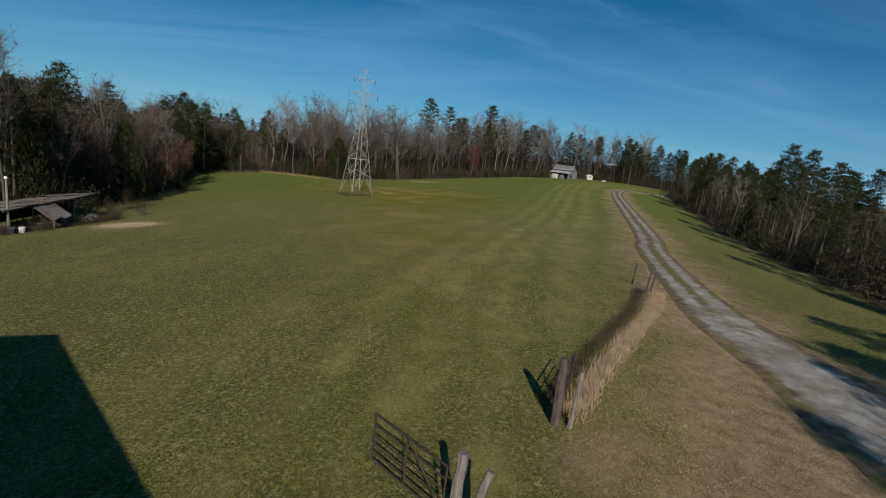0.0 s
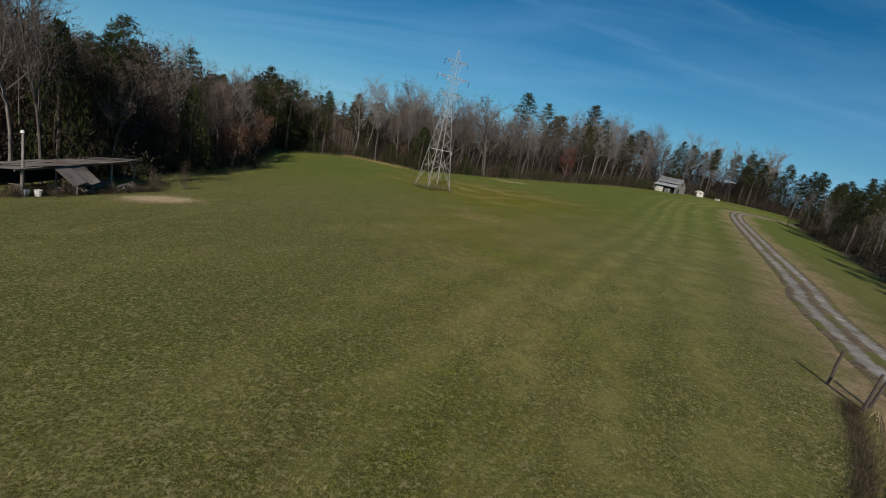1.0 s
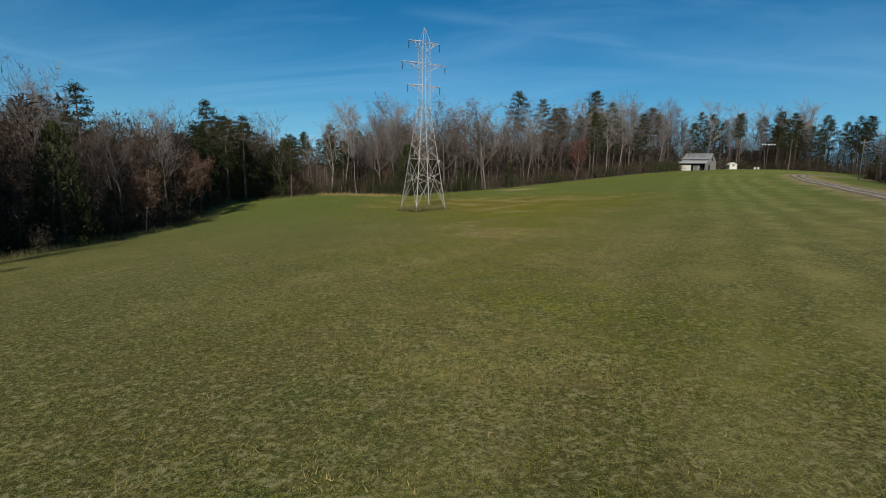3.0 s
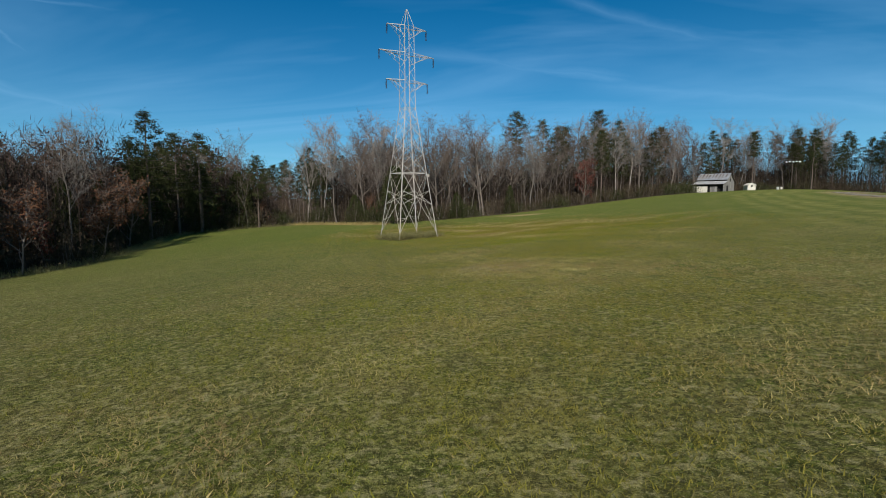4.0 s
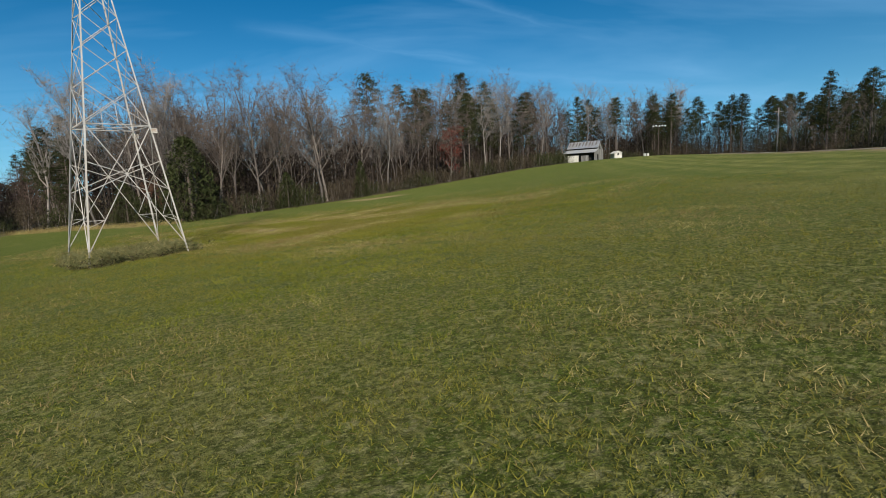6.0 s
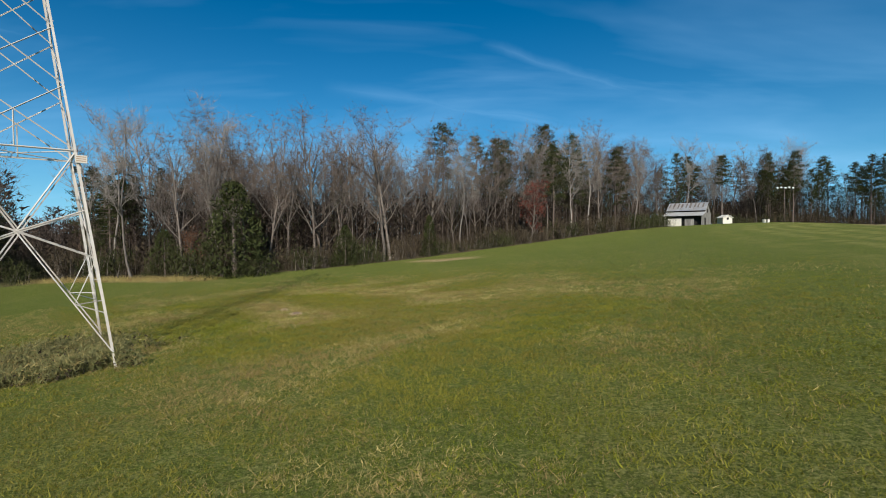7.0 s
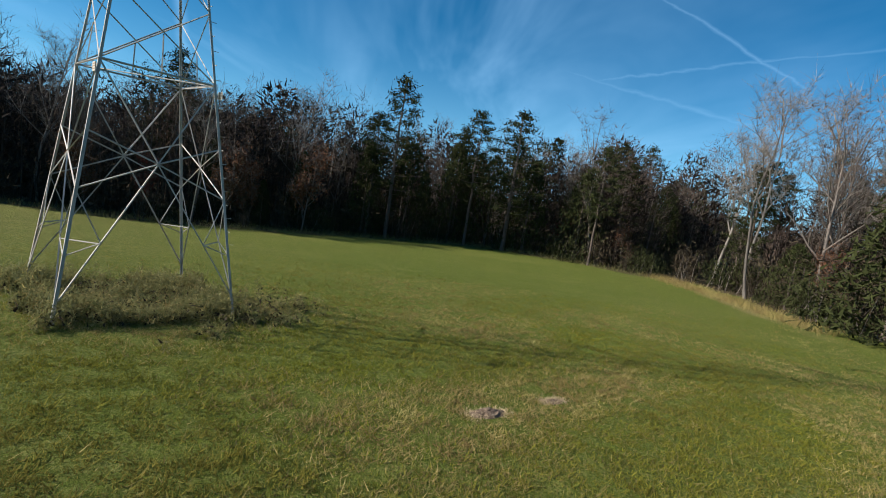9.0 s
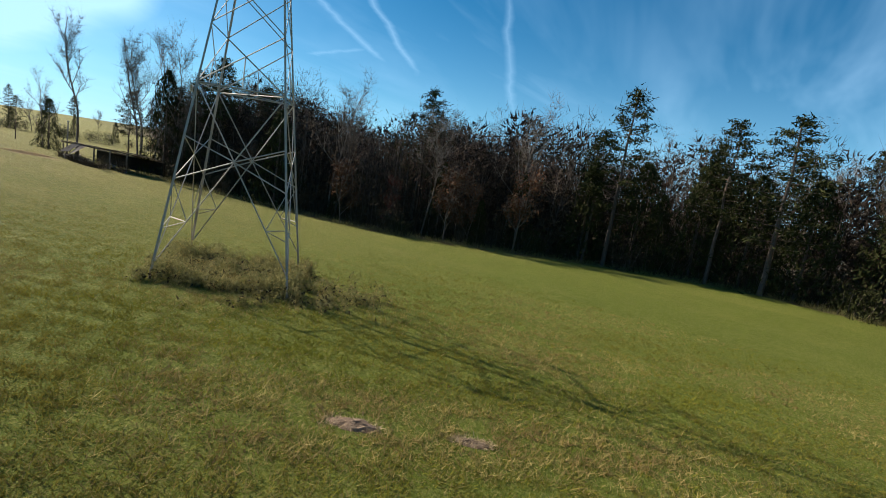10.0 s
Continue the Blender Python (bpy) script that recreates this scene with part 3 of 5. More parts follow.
def build_tower():
    base = thing("transmission_tower", "galvanised steel lattice transmission tower with three crossarms", "power pylon", pose(TX, TY, TZ, 0, 0, TYAW))
    corner = [(-1, -1), (1, -1), (1, 1), (-1, 1)]

    def at(k, z):
        a, b = corner[k % 4]
        return Vector((a * half(z), b * half(z), z))

    def bar(name, a, b, leg, out=None, parent=base):
        s = Shape()
        mid = (a + b) / 2
        s.angle_bar(a, b, leg * (0.72 if name == "leg" else 0.60), out if out is not None else Vector((mid.x, mid.y, 0.01)))
        return part(name, s, M["steel"], parent)

    foot = [gz(*(Matrix.Translation((TX, TY, 0)) @ pose(0, 0, 0, 0, 0, TYAW) @ Vector((a * 2.5, b * 2.5, 0))).xy) - TZ - 0.25 for a, b in corner]
    for k in range(4):
        for lo, hi, w in ((foot[k], RING, 0.115), (RING, WAIST, 0.10), (WAIST, 23.7, 0.08)):
            bar("leg", at(k, lo), at(k, hi), w, Vector((corner[k][0], corner[k][1], 0)))
    for k in range(4):
        a0, b0 = at(k, 0.0), at(k + 1, 0.0)
        a1, b1 = at(k, RING), at(k + 1, RING)
        hx = RING * half(0) / (half(0) + half(RING))
        mid = (at(k, hx) + at(k + 1, hx)) / 2
        for p, q in ((a0, mid), (b0, mid), (mid, a1), (mid, b1)):
            bar("diagonal", p, q, 0.062)
        for w, (j, sgn) in enumerate(((k, 1), (k + 1, -1))):
            bar("brace", mid, at(j, 0.71 * RING), 0.06)
            bar("brace", mid, at(j, 0.47 * RING), 0.06)
            d0 = (a0, b0)[w]
            bar("brace", at(j, 0.47 * RING), d0.lerp(mid, 0.42), 0.042)
            bar("brace", at(j, 0.2 * RING), d0.lerp(mid, 0.42), 0.042)
        bar("ring_beam", a1, b1, 0.075)
        bar("ring_beam", a1 - Vector((0, 0, 0.0)), at(k + 2, RING), 0.06, Vector((0, 0, 1))) if k < 2 else None
    # inner struts that tie the two diagonals of neighbouring faces at each foot
    hx = RING * half(0) / (half(0) + half(RING))
    for k in range(4):
        mids = [(at(j, hx) + at(j + 1, hx)) / 2 for j in range(4)]
        foot_k = at(k, 0.0)
        bar("brace", foot_k.lerp(mids[k], 0.42), foot_k.lerp(mids[(k - 1) % 4], 0.42), 0.055, Vector((0, 0, 1)))
    levels = [RING, 9.25, 11.25, 13.0, WAIST]
    for lo, hi in zip(levels[:-1], levels[1:]):
        for k in range(4):
            bar("diagonal", at(k, lo), at(k + 1, hi), 0.052)
            bar("diagonal", at(k + 1, lo), at(k, hi), 0.052)
    for k in range(4):
        mid = (at(k, RING) + at(k + 1, RING)) / 2
        x = 9.25 - RING
        bar("brace", mid, Vector((mid.x * 0.93, mid.y * 0.93, RING + x * 0.52)), 0.05)
        bar("ring_beam", at(k, WAIST), at(k + 1, WAIST), 0.07)
    levels = [WAIST, 16.05, 17.6, 19.15, 20.7, 22.15, 23.65]
    for i, (lo, hi) in enumerate(zip(levels[:-1], levels[1:])):
        for k in range(4):
            bar("diagonal", at(k + i % 2, lo), at(k + 1 - i % 2, hi), 0.05)
            if i % 2:
                bar("ring_beam", at(k, hi), at(k + 1, hi), 0.042)
    for k in range(4):
        bar("leg", at(k, 23.65), Vector((corner[k][0] * 0.06, corner[k][1] * 0.06, PEAK)), 0.07, Vector((corner[k][0], corner[k][1], 0)))
    for h, reach in ARMS:
        for sgn in (-1, 1):
            arm = new("crossarm")
            arm.parent = base
            tip = Vector((sgn * reach, 0, h))
            w = half(h)
            for b in (-1, 1):
                root = Vector((sgn * w, b * w, h))
                bar("chord", root, tip + Vector((0, b * 0.05, 0)), 0.10, Vector((0, b, 1)), arm)
                low = Vector((sgn * half(h - 1.1), b * half(h - 1.1), h - 1.1))
                bar("strut", low, tip.lerp(root, 0.25) - Vector((0, 0, 0.06)), 0.06, Vector((sgn, b, 0)), arm)
                for f in (0.3, 0.6):
                    bar("strut", root.lerp(tip, f), low.lerp(tip.lerp(root, 0.25), f), 0.045, Vector((sgn, b, 0)), arm)
            for f, g in ((0.05, 0.35), (0.35, 0.35), (0.35, 0.68), (0.68, 0.68)):
                p = Vector((sgn * w, w, h)).lerp(tip, f)
                q = Vector((sgn * w, -w, h)).lerp(tip, g)
                bar("strut", p, q, 0.045, Vector((0, 0, 1)), arm)
            ins = Shape()
            zs = [h - 0.05 - 0.1 * i for i in range(11)]
            pts, rad = [], []
            for i, z in enumerate(zs):
                pts += [Vector((tip.x, 0, z)), Vector((tip.x, 0, z - 0.03)), Vector((tip.x, 0, z - 0.06))]
                rad += [0.025, 0.11, 0.025]
            ins.tube(pts, rad, 8)
            part("insulator_string", ins, M["insulator"], base, "dark porcelain insulator string")
    for k, face in ((1, 0), (2, 0)):
        z = RING - 0.42
        p = at(k, z)
        s = Shape()
        m = Matrix.Translation(p + Vector((corner[k][0] * 0.06, corner[k][1] * 0.06, 0))) @ pose(0, 0, 0, 0, 0, (0, 90)[face])
        s.box(m, 0.34, 0.02, 0.26)
        plate = part("sign_plate", s, M["sign"], base, "small white warning plate bolted to the leg")
        t = Shape()
        for j in range(3):
            t.box(m @ pose(0, 0, 0.05 + 0.07 * j), 0.27, 0.026, 0.03)
        part("lettering", t, M["sign_red"], plate)
    for k in range(4):
        for i in range(28):
            if k != 2:
                continue
            z = 1.8 + i * 0.45
            s = Shape()
            p = at(k, z)
            o = Vector((corner[k][0] * (1 if i % 2 else 0), corner[k][1] * (0 if i % 2 else 1), 0))
            s.tube([p, p + o * 0.16], [0.012, 0.012], 4)
            part("step_bolt", s, M["steel"], base)
    return base


tower = build_tower()


# ---- trees ----
def grow(rng, start, way, length, r0, depth, shape, tips, wob=0.13, sides=4):
    """One limb with its forks; ends are gathered in tips."""
    n = 4 if depth == 2 else 3
    p, d = Vector(start), Vector(way).normalized()
    line, rad = [p.copy()], [r0]
    for i in range(n):
        d = (d + Vector(rng.normal(0, wob, 3)) + Vector((0, 0, 0.10))).normalized()
        p = p + d * (length / n)
        line.append(p.copy())
        rad.append(r0 * (1 - 0.72 * (i + 1) / n))
    shape.tube(line, rad, sides, False)
    tips.extend(line[1:] if depth == 0 else line[2:])
    if depth:
        for _ in range(int(rng.integers(4, 7))):
            t = rng.uniform(0.3, 1.0) * n
            i = min(int(t), n - 1)
            q = line[i].lerp(line[i + 1], t - i)
            a = Vector(rng.normal(0, 1, 3))
            a = (a - d * a.dot(d)).normalized()
            grow(rng, q, d * 0.8 + a * 0.75 + Vector((0, 0, 0.25)), length * rng.uniform(0.4, 0.62), rad[i] * 0.62, depth - 1, shape, tips, wob, 3)


def twigs(rng, tips, n, size, width):
    """Fine twigs that stand off from the limbs' ends, each a slender blade."""
    t = np.array([tuple(p) for p in tips])
    c = t[rng.integers(0, len(t), n)]
    d = rng.normal(0, 1, c.shape)
    d[:, 2] = np.abs(d[:, 2]) * 0.9 + 0.25
    d /= np.linalg.norm(d, axis=1)[:, None]
    e = np.cross(d, rng.normal(0, 1, c.shape))
    e /= np.linalg.norm(e, axis=1)[:, None] + 1e-9
    s = size * rng.uniform(0.5, 1.5, n)[:, None]
    return np.stack([c - e * width, c + e * width, c + d * s], 1)


def bare_tree(seed, height, pale=False, clear=0.45, wide=0.28, leaves=None):
    """A leafless broad-leaved tree, its base at the origin; leaves: a few dry ones left on it."""
    rng = np.random.default_rng(seed)
    ob = thing("bare_tree", "leafless grey broad-leaved tree at the wood's edge", "tree", group="trees of the woods")
    s, tips = Shape(), []
    n = 8
    line, rad = [], []
    p, lean = Vector((0, 0, -0.3)), Vector((rng.normal(0, 0.05), rng.normal(0, 0.05), 1))
    r0 = height * rng.uniform(0.0055, 0.0105)
    for i in range(n + 1):
        line.append(p.copy())
        rad.append(r0 * (1 - 0.82 * i / n) + 0.012)
        lean = (lean + Vector((rng.normal(0, 0.10), rng.normal(0, 0.10), 0.12))).normalized()
        p = p + lean * (height * 0.9 / n)
    rad[0] *= 1.35
    s.tube(line, rad, 6, False)
    tips.extend(line[-2:])
    for k in range(int(rng.integers(9, 13))):
        t = (clear + (1 - clear) * (k + rng.uniform(0, 0.8)) / 12) * n
        i = min(int(t), n - 1)
        q = line[i].lerp(line[i + 1], t - i)
        az = k * 2.4 + rng.uniform(-0.5, 0.5)
        out = rng.uniform(0.45, 1.0)
        ln = height * wide * rng.uniform(0.6, 1.1) * (1.15 - 0.5 * t / n)
        grow(rng, q, (math.cos(az) * out, math.sin(az) * out, rng.uniform(0.7, 1.15)), ln, rad[i] * 0.66, 1, s, tips)
    part("trunk", s, M["pale_bark"] if pale else M["bark"], ob, smooth=True)
    fine = M["pale_twig"] if pale else M["twig"]
    part("crown", soup("crown", np.concatenate([twigs(rng, tips, 420, height * 0.085, 0.016), twigs(rng, tips, 1250, height * 0.045, 0.012)]), fine), fine, ob, "haze of bare grey-brown twigs")
    if leaves:
        t = np.array([tuple(q) for q in tips])
        part("foliage", soup("foliage", flecks(rng, t[rng.integers(0, len(t), 1500)], 0.22, height * 0.03), M[leaves]), M[leaves], ob, "dry leaves still hanging")
        tagged(ob, "small tree with rust-brown dry leaves still hanging" if leaves == "rust" else "small tree with dark red autumn leaves")
    return ob


def pine_tree(seed, height, crown=0.42, wide=0.15):
    """A pine: a bare straight trunk and an uneven crown of needle tufts on level boughs."""
    rng = np.random.default_rng(seed)
    ob = thing("pine_tree", "tall pine with a bare trunk and dark green crown", "tree", group="trees of the woods")
    s = Shape()
    line = [Vector((rng.normal(0, 0.06) * i * 0.3, rng.normal(0, 0.06) * i * 0.3, -0.3 + height * i / 7)) for i in range(8)]
    r0 = height * 0.0105
    s.tube(line, [r0 * (1 - 0.85 * i / 7) + 0.02 for i in range(8)], 6, False)
    cen = []
    z0 = height * (1 - crown)
    for k in range(42):
        f = (k + rng.uniform(0, 1)) / 42
        z = z0 + (height - z0) * f
        r = height * wide * (math.sin(math.pi * min(1, 0.22 + 0.78 * f)) ** 0.8) * rng.uniform(0.55, 1.1) + 0.3
        az = k * 2.4 + rng.uniform(-0.6, 0.6)
        a = Vector((0, 0, z))
        b = Vector((math.cos(az) * r, math.sin(az) * r, z + r * rng.uniform(-0.02, 0.22)))
        s.tube([a, a.lerp(b, 0.5) + Vector((0, 0, -0.1)), b], [0.05, 0.035, 0.015], 3, False)
        for j in range(4):
            c = a.lerp(b, rng.uniform(0.3, 1.05)) + Vector(rng.normal(0, 1, 3) * (0.2, 0.2, 0.08))
            cen += [tuple(c)] * 18
    cen += [(0, 0, height - 0.3)] * 24
    for k in range(7):
        z = z0 * rng.uniform(0.45, 1.0)
        az = rng.uniform(0, 6.28)
        q = Vector((math.cos(az), math.sin(az), rng.uniform(-0.1, 0.3)))
        s.tube([Vector((0, 0, z)), Vector((0, 0, z)) + q * rng.uniform(0.6, 1.8)], [0.03, 0.008], 3, False)
    part("trunk", s, M["pine_bark"], ob, smooth=True)
    part("crown", soup("crown", flecks(rng, cen, 0.50, np.array((0.40, 0.40, 0.20)), 0.6, 0.26), M["needle"]), M["needle"], ob, "dark green needle tufts")
    return ob


def cedar_tree(seed, height, wide=0.2):
    """A cedar: a dense ragged cone of foliage down to the ground."""
    rng = np.random.default_rng(seed)
    ob = thing("cedar_tree", "dense dark green cedar, cone-shaped down to the grass", "tree", group="trees of the woods")
    s = Shape()
    s.tube([Vector((0, 0, -0.3)), Vector((0, 0, height * 0.95))], [height * 0.014, 0.02], 6, False)
    part("trunk", s, M["pine_bark"], ob)
    f = rng.uniform(0, 1, 2700) ** 1.1
    az = rng.uniform(0, 6.283, len(f))
    lobes = 1 + 0.18 * np.sin(az * 5 + f * 21) + 0.12 * np.sin(az * 3 - f * 13)
    r = height * wide * (1 - f) ** 0.6 * lobes * np.sqrt(rng.uniform(0.35, 1, len(f))) + 0.06
    cen = np.stack([r * np.cos(az), r * np.sin(az), 0.15 + f * height], 1)
    part("crown", soup("crown", flecks(rng, cen, 0.46, 0.08, 1.8, 0.19), M["cedar"]), M["cedar"], ob, "dense scale foliage")
    return ob


def shrub(seed, mat, height, wide, n=640):
    """A thicket shrub: many stems and small leaves or twigs."""
    rng = np.random.default_rng(seed)
    ob = thing("shrub", "tangled dark brush at the foot of the woods", "shrub", group="brush along the woods")
    s, tips = Shape(), []
    for k in range(9):
        az, out = rng.uniform(0, 6.28), rng.uniform(0.1, 0.5) * wide
        a = Vector((rng.normal(0, 0.25) * wide, rng.normal(0, 0.25) * wide, -0.1))
        b = a + Vector((math.cos(az) * out, math.sin(az) * out, height * rng.uniform(0.55, 1.0)))
        s.tube([a, a.lerp(b, 0.5) + Vector(rng.normal(0, 0.08, 3)), b], [0.03, 0.02, 0.006], 3, False)
        tips += [a.lerp(b, t) for t in (0.3, 0.45, 0.6, 0.75, 0.9, 1.0)]
    part("branch_tangle", s, M["bark"], ob)
    t = np.array([tuple(q) for q in tips])
    c = t[rng.integers(0, len(t), n)] + rng.normal(0, 1, (n, 3)) * (wide * 0.22, wide * 0.22, height * 0.10)
    c[:, 2] = np.abs(c[:, 2])
    part("foliage", soup("foliage", flecks(rng, c, 0.30, 0.08, 1.0, 0.26), M[mat]), M[mat], ob)
    if mat == "green_brush":
        tagged(ob, "dense dark evergreen shrub at the foot of the woods")
    return ob


KINDS = {
    "bare": [bare_tree(11 + i, 20.0, pale=i in (1, 4), clear=(0.3, 0.38, 0.22, 0.42, 0.33, 0.16)[i], wide=(0.30, 0.26, 0.35, 0.24, 0.32, 0.36)[i]) for i in range(6)],
    "pine": [pine_tree(31 + i, 22.0, (0.46, 0.58, 0.42, 0.72)[i], (0.14, 0.16, 0.13, 0.17)[i]) for i in range(4)],
    "cedar": [cedar_tree(51 + i, 10.0, (0.2, 0.26)[i]) for i in range(2)],
    "rust": [bare_tree(61 + i, 9.0, clear=0.15, wide=0.3, leaves=("rust", "red")[i]) for i in range(2)],
    "brush": [shrub(71 + i, "brush", 3.2, 2.2) for i in range(3)],
    "green": [shrub(81 + i, "green_brush", 2.6, 2.4, 760) for i in range(2)],
}
NOMINAL = {"bare": 20.0, "pine": 22.0, "cedar": 10.0, "rust": 9.0, "brush": 3.2, "green": 2.6}
used = set()
woods_rng = np.random.default_rng(5)


def plant(kind, which, x, y, height, widen=1.0):
    """Stand one tree or shrub of a kind at x, y with that height."""
    src = KINDS[kind][which % len(KINDS[kind])]
    k = height / NOMINAL[kind]
    m = pose(x, y, gz(x, y) - 0.05, 0, 0, float(woods_rng.uniform(0, 360))) @ Matrix.Diagonal((k * widen, k * widen, k, 1))
    if src.name not in used:
        used.add(src.name)
        src.matrix_basis = m
        return src
    made = copy_thing(src, m)
    made.matrix_basis = m
    return made


CUT = np.array([(-20.9, 105.8), (-85.0, 173.0), (-600.0, 560.0)])


def corridor(q):
    """True on the cleared strip under the power line."""
    return q[0] < -50 and away_from(CUT, np.array(q[0]), np.array(q[1])) < 4.0


def open_ground(q):
    """True on the open grass south of the pole shed, where only single trees stand."""
    return -68 < q[0] < 0 and -40 < q[1] < 62 and q[0] > -10 - 0.51 * (124 - q[1])


def belt(line, side, depth, rows, kinds, heights, gap, first=1.0):
    """A belt of trees beside a line: rows going back from it, thinning with distance."""
    ln = smooth_line(line, 0.5)
    d = np.gradient(ln, axis=0)
    d /= np.linalg.norm(d, axis=1)[:, None]
    nrm = np.stack([d[:, 1], -d[:, 0]], 1) * side
    length = np.concatenate([[0], np.cumsum(np.linalg.norm(np.diff(ln, axis=0), axis=1))])
    for r in range(rows):
        s = woods_rng.uniform(0, gap)
        back = first + depth * (r + 0.1) / rows
        while s < length[-1]:
            i = int(np.searchsorted(length, s))
            i = min(i, len(ln) - 1)
            q = ln[i] + nrm[i] * (back + woods_rng.uniform(0, depth / rows)) + woods_rng.normal(0, 0.5, 2)
            if open_ground(q) or (corridor(q) and kinds[0] != "brush"):
                s += 2.0
                continue
            kind = kinds[int(woods_rng.integers(0, len(kinds)))]
            lo, hi = heights[kind]
            plant(kind, int(woods_rng.integers(0, 6)), q[0], q[1], float(woods_rng.uniform(lo, hi)), float(woods_rng.uniform(0.9, 1.15)))
            s += gap * (1 + 0.15 * r) * woods_rng.uniform(0.55, 1.5)


H_WEST = {"bare": (13, 19), "pine": (14, 18), "cedar": (5, 9), "rust": (6, 9), "brush": (1.6, 3.6), "green": (1.6, 3.4)}
H_NORTH = {"bare": (18, 24.5), "pine": (19, 25), "cedar": (4, 8), "rust": (6, 10), "brush": (1.4, 3.2), "green": (1.2, 3.0)}
H_EAST = {"bare": (10, 14), "pine": (11, 16), "cedar": (4, 8), "rust": (5, 8), "brush": (1.6, 3.6), "green": (1.6, 3.4)}
belt(WEST, -1, 17, 2, ["bare", "pine", "bare", "rust", "bare", "cedar", "bare", "rust"], H_WEST, 4.3)
belt(WEST, -1, 5, 2, ["brush", "brush", "green", "brush", "cedar"], H_WEST, 3.0, 0.3)
belt(NORTH[:7], -1, 22, 3, ["bare"], H_NORTH, 3.2)
belt(NORTH[6:], -1, 24, 3, ["bare", "bare", "bare", "pine"], {"bare": (20, 27), "pine": (18, 23)}, 3.4)
belt(NORTH, -1, 5, 2, ["brush", "green", "brush", "green", "brush"], {"brush": (1.6, 4.5), "green": (1.8, 4.2)}, 2.4, 0.3)
belt([(-68, 140), (-84, 158), (-108, 180), (-150, 216)], -1, 16, 2, ["bare", "pine", "bare", "cedar"], H_WEST, 5.5)
belt([(-62, 162), (-84, 186), (-120, 222)], 1, 14, 2, ["bare", "pine"], H_WEST, 6.5)
belt([(-57, 142), (-64, 150), (-74, 162)], -1, 8, 2, ["brush", "green", "brush"], {"brush": (2.0, 4.2), "green": (1.8, 3.2)}, 3.2, -4)
belt([(76, 236), (92, 226), (104, 210), (110, 188)], -1, 18, 3, ["pine", "pine", "bare"], {"bare": (14, 19), "pine": (15, 20)}, 4.2)
belt(EAST, 1, 22, 3, ["pine", "pine", "cedar", "pine", "bare"], H_EAST, 4.4)
belt(EAST, 1, 6, 1, ["brush", "green"], H_EAST, 2.8, 0.3)
